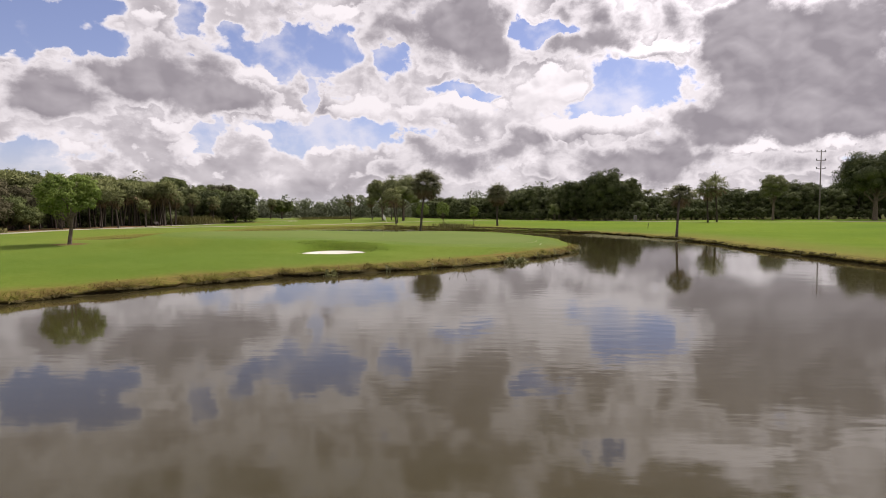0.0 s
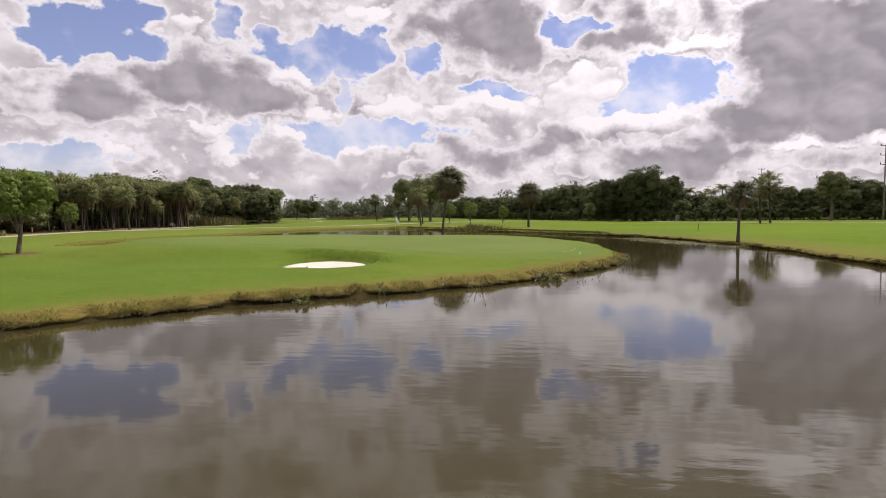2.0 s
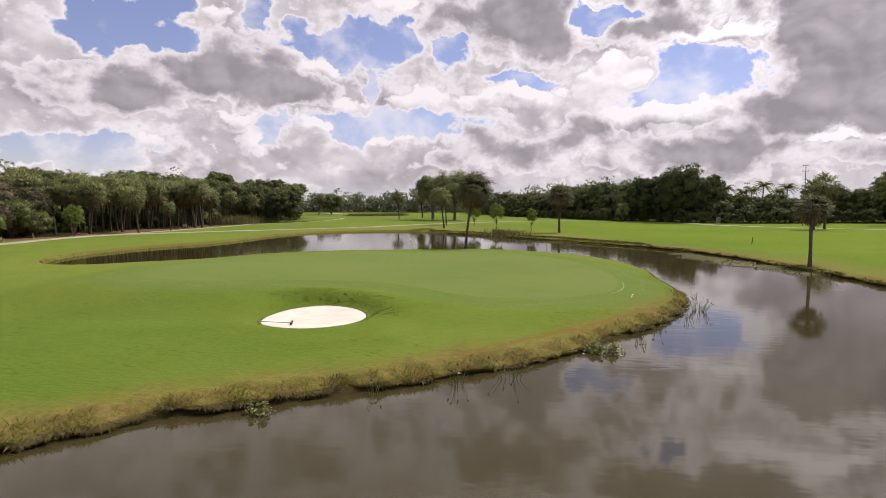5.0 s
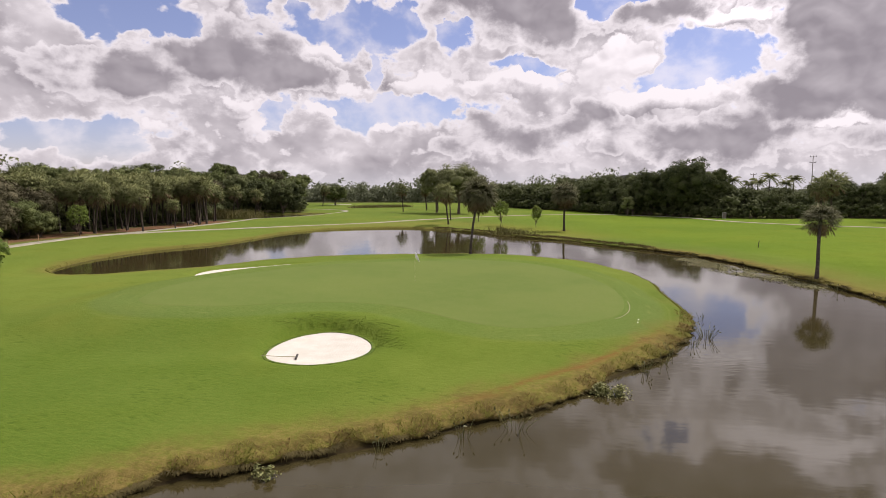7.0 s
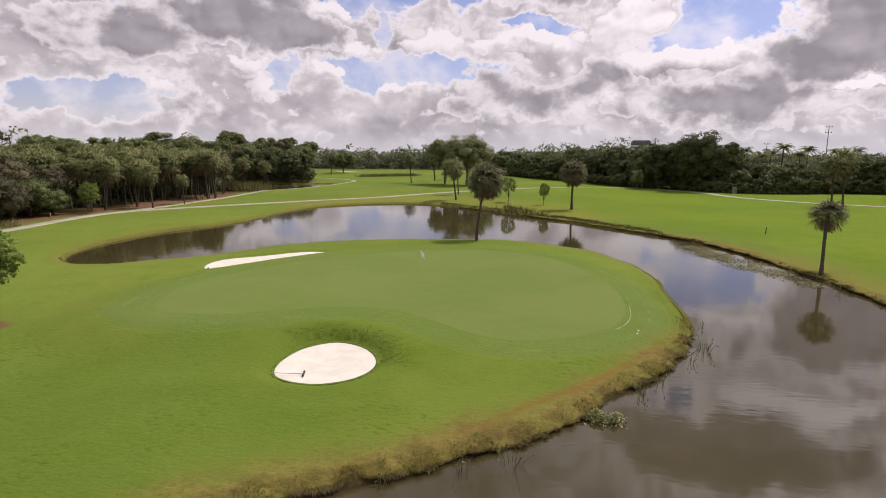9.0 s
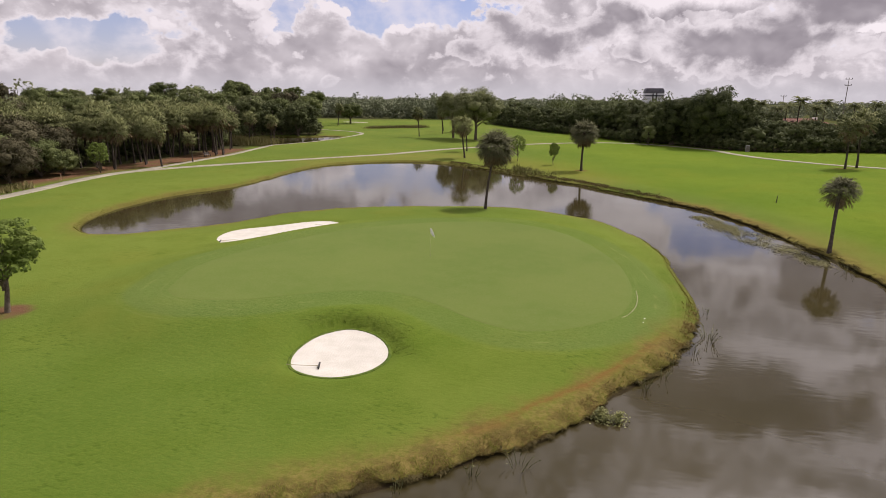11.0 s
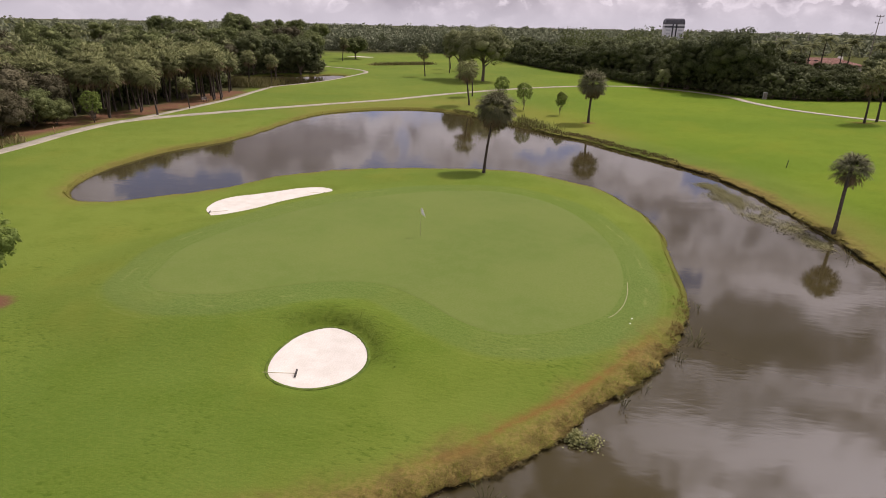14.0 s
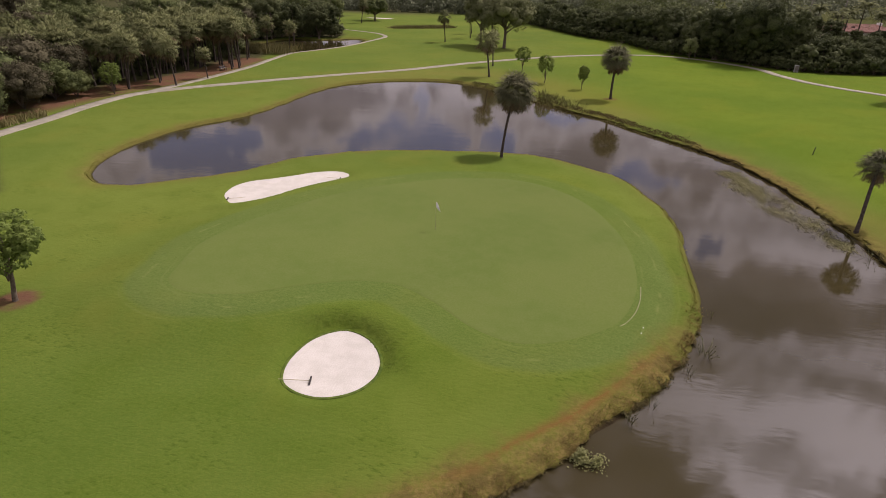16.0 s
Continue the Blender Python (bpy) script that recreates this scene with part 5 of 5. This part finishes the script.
tufts("bank_brush", *brush, 9, 0.05, 0.34, MAT_BRUSH, 23, "rough brown and dark green brush on the far bank", 0.22, 0.03, 0.8)
gx, gy = rr.normal(-3.0, 2.2, 90), rr.uniform(0, 1, 90)
gy = 127.5 - (gx + 3.5) * 1.0 + (gy - 0.3) * 6
tufts("reeds", gx, gy, 9, 0.5, 1.2, MAT_REED, 14, "tall tan reeds on the far bank", 0.35, 0.025, 0.4)
gx, gy = rr.uniform(-66.5, -63.9, 160), rr.uniform(66, 94, 160)
tufts("reeds", gx, gy, 9, 0.6, 1.2, MAT_REED, 15, "rough tall grass beside the cart path", 0.3, 0.05, 0.4)
gx, gy = rr.uniform(-86, -67, 420), rr.uniform(162, 171, 420)
tufts("reeds", gx, gy, 14, 1.0, 3.0, MAT_REED, 16, "tall reeds at the edge of the small pond", 0.7, 0.04, 0.35)


gx = rr.uniform(0, 1, 260)
gy = 245 + gx * 12 + rr.uniform(-1.5, 1.5, 260)
gx = -66 + gx * 19
tufts("reeds", gx, gy, 14, 0.35, 1.6, MAT_REED, 18, "low reed bed across the fairway", 1.1, 0.05, 0.5)


def floating_mat():
    r = np.random.RandomState(31)
    line = smooth([(17.6, 95.5), (18.6, 91.5), (19.3, 87.5), (20.4, 84.0), (21.6, 80.8), (22.2, 78.0)], 20, False)
    k = (len(line) * r.uniform(0, 1, 130) ** 1.7).astype(int)
    w = np.interp(k / len(line), [0, 0.3, 0.55, 0.8, 1], [0.6, 1.25, 1.2, 0.6, 0.3])
    clump = line[k] + np.stack([r.normal(0, 1, 130) * w * 0.7, r.normal(0, 0.4, 130)], 1)
    size = r.uniform(0.18, 0.60, 130)
    j = r.choice(130, 14000, p=size ** 2 / (size ** 2).sum())
    p = clump[j] + r.normal(0, 1, (14000, 2)) * size[j][:, None] * (0.8, 1.2)
    c = np.column_stack([p, r.uniform(0.005, 0.07, len(p))])
    up = np.tile((0.0, 0.0, 1.0), (len(p), 1))
    u, v = leaf_axes(r, up, 0.06, 0.35)
    return tagged(quads("floating_weeds", c, u, v, MAT_WEED), "yellow-green mat of floating water weeds near the bank", "water weeds", kind="stuff")


MAT_WEED = simple("water_weed", (0.070, 0.074, 0.020), (0.150, 0.140, 0.045), 1.0, 0.7, 0.2, True)
MAT_RAFT = simple("raft_leaf", (0.085, 0.096, 0.032), (0.235, 0.240, 0.085), 1.0, 0.6, 0.2, True)
MAT_PLANT = simple("water_plant_leaf", (0.05, 0.06, 0.02), (0.15, 0.15, 0.05), 1.0, 0.5, 0.3, True)
floating_mat()


def water_plant(seed, stems, h, spread, leaf, label, x, y):
    """A clump of stalks with spear-shaped leaves standing in the shallows."""
    r = np.random.RandomState(seed)
    top = new("water_plant")
    for k in range(stems):
        g, rad, hh = r.uniform(0, 6.28), spread * r.uniform(0.2, 1.0), h * r.uniform(0.5, 1.1)
        tip = np.array((rad * math.cos(g), rad * math.sin(g), hh))
        foot = np.array((tip[0] * 0.25, tip[1] * 0.25, -0.35))
        m = (tip + foot) / 2 + np.array((0, 0, 0.12))
        stalk = tube("stalk", [[(*foot, 0.012), (*m, 0.010), (*tip, 0.006)]], MAT_PLANT, top, 4)
        d = unit(tip - m + r.normal(0, 0.15, 3))
        side = unit(np.cross(d, r.normal(0, 1, 3)))
        quads("leaf", (tip + d * leaf * 0.4)[None], (d * leaf * 0.5)[None], (side * leaf * 0.35)[None], MAT_PLANT, stalk)
    top.location = (x, y, 0)
    return tagged(top, label, "water plant", "plants in the shallows")


def spreading_plant(seed, n, spread, label, x, y):
    """A low raft of round leaves on the water."""
    r = np.random.RandomState(seed)
    lobe = r.uniform(-0.42, 0.42, (7, 2)) * spread
    which = r.randint(0, 7, n)
    g, rad = r.uniform(0, 6.28, n), spread * np.abs(r.normal(0, 0.22, n))
    c = np.stack([x + lobe[which, 0] * 1.2 + rad * np.cos(g), y + lobe[which, 1] * 0.8 + rad * np.sin(g), r.uniform(0.01, 0.36, n) * np.exp(-(rad / (0.45 * spread)) ** 2)], 1)
    u, v = leaf_axes(r, np.tile((0.0, 0.0, 1.0), (n, 1)), 0.045, 0.7)
    return tagged(quads("water_plant_raft", c, u, v * 1.3, MAT_RAFT), label, "water plant", kind="stuff")


for k, (x, y, n, h, sp) in enumerate(((-1.9, 46.1, 7, 0.75, 0.35), (-0.3, 47.0, 11, 0.7, 0.55), (9.3, 60.2, 22, 0.75, 0.7), (6.8, 56.6, 9, 0.6, 0.4), (5.0, 53.8, 12, 0.65, 0.5), (6.0, 55.0, 6, 0.6, 0.35), (10.3, 64.5, 5, 0.5, 0.3),
                                      (23.3, 76.2, 14, 0.7, 0.7), (22.9, 79.2, 9, 0.6, 0.5), (-4.2, 44.7, 6, 0.6, 0.4), (8.1, 58.2, 7, 0.6, 0.4))):
    water_plant(120 + k, n, h * 0.72, sp * 1.25, 0.15, "sparse dark stalks of a water plant in the shallows", x, y)
spreading_plant(140, 1300, 0.95, "spreading pale green water plant at the bank", 3.2, 50.9)
spreading_plant(141, 260, 0.45, "spreading pale green water plant at the bank", -6.9, 42.9)


# ---- golf things ----
def box_verts(x0, y0, z0, x1, y1, z1):
    v = [(x, y, z) for z in (z0, z1) for y in (y0, y1) for x in (x0, x1)]
    return v, [(0, 2, 3, 1), (4, 5, 7, 6), (0, 1, 5, 4), (2, 6, 7, 3), (0, 4, 6, 2), (1, 3, 7, 5)]


def part_box(name, a, b, mat, parent, label="", bevel=0.0):
    v, f = box_verts(*a, *b)
    bm = bmesh.new()
    vs = [bm.verts.new(p) for p in v]
    for q in f:
        bm.faces.new([vs[k] for k in q])
    if bevel:
        bmesh.ops.bevel(bm, geom=list(bm.edges), offset=bevel, segments=2, affect="EDGES")
    me = bpy.data.meshes.new(name)
    bm.to_mesh(me)
    bm.free()
    me.materials.append(mat)
    ob = new(name, me)
    ob.parent = parent
    return tagged(ob, label)


def flag_pin(x, y):
    top = new("flagstick")
    tube("pole", [[(0, 0, -0.15, 0.010), (0, 0, 1.1, 0.009), (0, 0, 2.15, 0.007)]], MAT_STICK, top, 8)
    tube("cup", [[(0, 0, -0.12, 0.056), (0, 0, 0.012, 0.056)]], MAT_DARK, top, 16, "dark hole cup")
    # cloth hanging in folds from the top of the pole
    vs, fs = [], []
    for i in range(9):
        for j in range(7):
            s, t = i / 8, j / 6
            vs.append((0.012 + 0.33 * s * (0.75 + 0.25 * t), 0.06 * math.sin(5 * s + 2 * t), 2.13 - 0.42 * t - 0.30 * s ** 1.3))
    for i in range(8):
        for j in range(6):
            fs.append((i * 7 + j, (i + 1) * 7 + j, (i + 1) * 7 + j + 1, i * 7 + j + 1))
    cloth = link("flag", vs, fs, MAT_WHITE, top, "limp white flag")
    cloth.modifiers.new("thick", "SOLIDIFY").thickness = 0.006
    top.location = (x, y, ground_at(x, y))
    return tagged(top, "thin flagstick with a limp white flag in the green", "flagstick")


flag_pin(-8.15, 70.7)


def bunker_rake(x, y, turn, label):
    top = new("bunker_rake")
    tube("handle", [[(0, 0, 0.05, 0.016), (-0.75, 0, 0.10, 0.016), (-1.5, 0, 0.16, 0.016)]], MAT_STICK, top, 6, "pale wooden handle")
    part_box("head", (-0.03, -0.30, 0.03), (0.05, 0.30, 0.10), MAT_DARK, top, "dark rake head", 0.01)
    for k in range(9):
        part_box("tine", (0.0, -0.28 + 0.07 * k - 0.01, -0.03), (0.02, -0.28 + 0.07 * k + 0.01, 0.04), MAT_DARK, top)
    top.matrix_basis = pose(x, y, ground_at(x, y) + 0.05, 0, 0, turn)
    return tagged(top, label, "rake", "bunker rakes")


bunker_rake(-9.85, 52.35, 15, "bunker rake lying in the sand with its handle over the edge")
bunker_rake(-26.9, 73.2, 200, "bunker rake lying in the sand of the long bunker")
bunker_rake(-19.9, 81.0, 10, "bunker rake lying in the sand of the long bunker")

stake = new("marker_stake")
tube("post", [[(0, 0, -0.2, 0.045), (0.05, 0.0, 0.45, 0.045), (0.10, 0, 0.9, 0.04)]], MAT_DARK, stake, 8)
stake.location = (27.9, 104.2, ground_at(27.9, 104.2))
tagged(stake, "short dark marker stake leaning on the fairway", "stake")

MAT_PALE = simple("scalped_turf", (0.145, 0.158, 0.068), (0.25, 0.24, 0.135), 3.0, 0.9)
tagged(ribbon("scalped_edge", smooth([(6.25, 65.8), (6.1, 64.2), (5.75, 62.6), (5.2, 61.3), (4.75, 60.7)], 8, False), 0.05, MAT_PALE, 0.012), "pale scalped line along the green's edge", "turf", kind="structure")


# ---- buildings and poles ----
MAT_ROOF = simple("clay_tiles", (0.20, 0.105, 0.08), (0.30, 0.165, 0.13), 1.5, 0.85, bumps=0.3)
MAT_WALL = simple("stucco", (0.62, 0.58, 0.50), (0.70, 0.66, 0.58), 1.0, 0.9, bumps=0.1)
MAT_TOWER = simple("tower_concrete", (0.62, 0.63, 0.68), (0.72, 0.73, 0.78), 0.2, 0.8)
MAT_TOWER_ROOF = simple("tower_roof", (0.09, 0.09, 0.11), (0.14, 0.14, 0.16), 0.4, 0.7)
MAT_TOWER_PALE = simple("tower_strip", (0.40, 0.42, 0.48), (0.50, 0.52, 0.58), 0.3, 0.4)
MAT_TOWER_DARK = simple("tower_glass", (0.03, 0.035, 0.045), (0.06, 0.065, 0.08), 0.3, 0.2, 0.5)


def house(x, y, w, d, eave, ridge):
    top = new("house")
    part_box("wall", (-w / 2, -d / 2, -0.3), (w / 2, d / 2, eave), MAT_WALL, top, "cream stucco wall", 0.05)
    o = 0.8
    v = [(-w / 2 - o, -d / 2 - o, eave), (w / 2 + o, -d / 2 - o, eave), (w / 2 + o, d / 2 + o, eave), (-w / 2 - o, d / 2 + o, eave), (-w / 2 + d / 2, 0, ridge), (w / 2 - d / 2, 0, ridge)]
    v += [(a, b, c - 0.25) for a, b, c in v[:4]]
    roof = link("roof", v, [(0, 1, 5, 4), (1, 2, 5), (2, 3, 4, 5), (3, 0, 4), (0, 6, 7, 1), (1, 7, 8, 2), (2, 8, 9, 3), (3, 9, 6, 0), (9, 8, 7, 6)], MAT_ROOF, top, "red clay tile hip roof", False)
    for k in range(10):
        t = (k + 0.5) / 10
        yy, zz = -d / 2 - o + (d / 2 + o) * t, eave + (ridge - eave) * t + 0.03
        inset = (d / 2 + o) * t
        part_box("tile_row", (-w / 2 - o + inset, yy - 0.12, zz - 0.04), (w / 2 + o - inset, yy + 0.12, zz + 0.05), MAT_ROOF, roof)
    for k in range(4):
        xx = -w / 2 + w * (k + 0.5) / 4
        win = part_box("window", (xx - 0.8, -d / 2 - 0.06, eave - 2.2), (xx + 0.8, -d / 2 + 0.05, eave - 0.8), MAT_TOWER_DARK, top, "dark window")
        part_box("window_frame", (xx - 0.9, -d / 2 - 0.09, eave - 2.35), (xx + 0.9, -d / 2 - 0.03, eave - 2.2), MAT_WHITE, win)
    for xx in (-w / 2 + 7.0, -w / 2 + 9.6):
        part_box("roof_vent", (xx, -d * 0.30, eave + 1.0), (xx + 1.1, -d * 0.30 + 0.6, eave + 1.55), MAT_DARK, roof, "small dark roof vent")
    part_box("chimney", (w / 2 - 6, 0.8, ridge - 2.0), (w / 2 - 4.4, 2.0, ridge + 0.5), MAT_WHITE, top, "white chimney block", 0.04)
    top.location = (x, y, ground_at(x, y))
    return tagged(top, "cream house with a red clay tile hip roof behind the hedge", "house")


house(103, 300, 26, 14, 2.2, 4.6)


def tower(x, y, w, d, h):
    top = new("office_tower")
    cap = h - 5.2
    part_box("wall", (-w / 2, -d / 2, -1), (w / 2, d / 2, cap), MAT_TOWER, top, "white concrete wall", 0.3)
    v = []
    for z, e in ((cap - 0.2, 1.01), (cap + 2.4, 0.99), (cap + 4.2, 0.93), (h, 0.82)):
        v += [(-w / 2 * e, -d / 2 * e, z), (w / 2 * e, -d / 2 * e, z), (w / 2 * e, d / 2 * e, z), (-w / 2 * e, d / 2 * e, z)]
    f = [(4 * i + k, 4 * i + (k + 1) % 4, 4 * i + 4 + (k + 1) % 4, 4 * i + 4 + k) for i in range(3) for k in range(4)] + [(12, 13, 14, 15)]
    link("roof", v, f, MAT_TOWER_ROOF, top, "dark grey mansard roof with sloping edges", False)
    part_box("band", (-w / 2 - 0.05, -d / 2 - 0.08, cap - 3.4), (w / 2 + 0.05, d / 2, cap - 2.0), MAT_TOWER_DARK, top, "dark glass band under the roof")
    for xx in (-0.09 * w, 0.09 * w):
        part_box("window_column", (xx - 0.7, -d / 2 - 0.14, 0.5), (xx + 0.7, -d / 2 + 0.2, cap), MAT_TOWER_DARK, top, "tall column of dark windows")
    for e in (-1, 1):
        for k in range(6):
            xx = e * w * 0.30
            part_box("window", (xx - w * 0.11, -d / 2 - 0.06, cap - 6.6 - 3.2 * k), (xx + w * 0.11, -d / 2 + 0.2, cap - 5.2 - 3.2 * k), MAT_TOWER_PALE, top, "pale reflecting window strip")
    top.location = (x, y, 0)
    return tagged(top, "white office tower with a dark mansard roof far behind the trees", "building")


tower(111.5, 700, 19, 15, 23.8)


def power_pole(x, y, h, arms, r=0.16):
    top = new("power_pole")
    tube("pole", [[(0, 0, -0.5, r * 1.2), (0, 0, h * 0.5, r), (0, 0, h, r * 0.7)]], MAT_POLE, top, 8)
    for k in range(arms):
        z = h - 0.5 - 2.2 * k
        part_box("crossarm", (-1.2, -0.08, z - 0.08), (1.2, 0.08, z + 0.08), MAT_POLE, top, "", 0.02)
        for e in (-1.1, 1.1):
            tube("insulator", [[(e, 0, z, 0.08), (e, 0, z + 0.35, 0.10), (e, 0, z + 0.5, 0.05)]], MAT_DARK, top, 6)
    top.location = (x, y, ground_at(x, y))
    return tagged(top, "tall weathered power pole behind the hedge row", "power pole", "power poles")


for x, y, h, a in ((92.8, 170.6, 18.2, 3), (110.8, 278, 20.2, 2), (97.0, 300, 14.0, 1), (85.2, 300, 12.6, 1), (73.4, 302, 13.6, 0)):
    power_pole(x, y, h, a)


def street_lamp(x, y, z):
    """A slim pole with an arm that bends over to the side."""
    top = new("street_lamp")
    tube("pole", [[(0, 0, -0.5, 0.12), (0.1, 0, z * 0.6, 0.10), (0.3, 0, z, 0.08)]], MAT_POLE, top, 8)
    tube("arm", [[(0.3, 0, z, 0.07), (0.7, 0, z + 0.8, 0.06), (1.6, 0, z + 1.3, 0.06), (2.8, 0, z + 1.4, 0.05)]], MAT_POLE, top, 8)
    part_box("lamp_head", (2.7, -0.16, z + 1.3), (3.4, 0.16, z + 1.46), MAT_POLE, top, "", 0.04)
    top.location = (x, y, ground_at(x, y))
    return tagged(top, "slim grey street lamp with a bent arm behind the hedge", "street lamp")


street_lamp(109.6, 259.6, 10.8)


def bench(x, y, turn):
    top = new("bench")
    for k in range(4):
        part_box("slat", (-0.75, -0.22 + 0.12 * k, 0.43), (0.75, -0.12 + 0.12 * k, 0.47), MAT_POLE, top, "", 0.008)
    for k in range(3):
        part_box("back_slat", (-0.75, 0.24, 0.56 + 0.12 * k), (0.75, 0.28, 0.65 + 0.12 * k), MAT_POLE, top, "", 0.008)
    for e in (-0.6, 0.6):
        part_box("leg", (e - 0.04, -0.22, -0.05), (e + 0.04, -0.14, 0.43), MAT_DARK, top, "", 0.008)
        part_box("leg", (e - 0.04, 0.20, -0.05), (e + 0.04, 0.28, 0.92), MAT_DARK, top, "", 0.008)
    top.matrix_basis = pose(x, y, ground_at(x, y), 0, 0, turn)
    return tagged(top, "weathered slatted bench beside the side path", "bench")


bench(-65.4, 135.0, 80)
marker = new("marker_post")
tube("post", [[(0, 0, -0.2, 0.045), (0, 0, 0.5, 0.045), (0, 0, 0.95, 0.04)]], simple("faded_orange_paint", (0.34, 0.20, 0.12), (0.42, 0.26, 0.16), 3.0, 0.6), marker, 8)
marker.location = (-65.9, 99.3, ground_at(-65.9, 99.3))
tagged(marker, "short orange marker post beside the cart path", "post")
cabinet = new("utility_cabinet")
part_box("body", (-0.4, -0.3, -0.1), (0.4, 0.3, 1.5), simple("grey_cabinet", (0.28, 0.28, 0.27), (0.36, 0.36, 0.35), 1.0, 0.6), cabinet, "", 0.04)
part_box("door", (-0.33, -0.34, 0.1), (0.33, -0.29, 1.35), MAT_POLE, cabinet, "", 0.01)
cabinet.location = (47.5, 179.0, ground_at(47.5, 179.0))
tagged(cabinet, "grey utility cabinet at the foot of the hedge row", "cabinet")

# two white dabs on the fringe of the green
for x, y, turn in ((6.05, 61.05, 20), (5.9, 60.5, 70)):
    dab = link("white_dab", [(0.05 * math.cos(a) * (1 + 0.25 * math.sin(3 * a)), 0.03 * math.sin(a), 0.0) for a in np.linspace(0, 6.28, 11)[:-1]] + [(0, 0, 0.03)], [(k, (k + 1) % 10, 10) for k in range(10)], MAT_WHITE)
    dab.matrix_basis = Matrix.LocRotScale((x, y, ground_at(x, y) + 0.01), Euler((0, 0, radians(turn))), (1, 1, 1))
    tagged(dab, "small white paint dab on the fringe grass", "paint mark", "paint dabs")
far_line = smooth([(-92, 290), (-87, 292.5), (-80, 291), (-81, 288.5), (-87, 288)], 5)
tagged(polar_sheet("sand_bunker", far_line, 4, MAT_SAND, 0.05), "small white sand bunker far down the fairway", "bunker", group="bunkers", kind="structure")
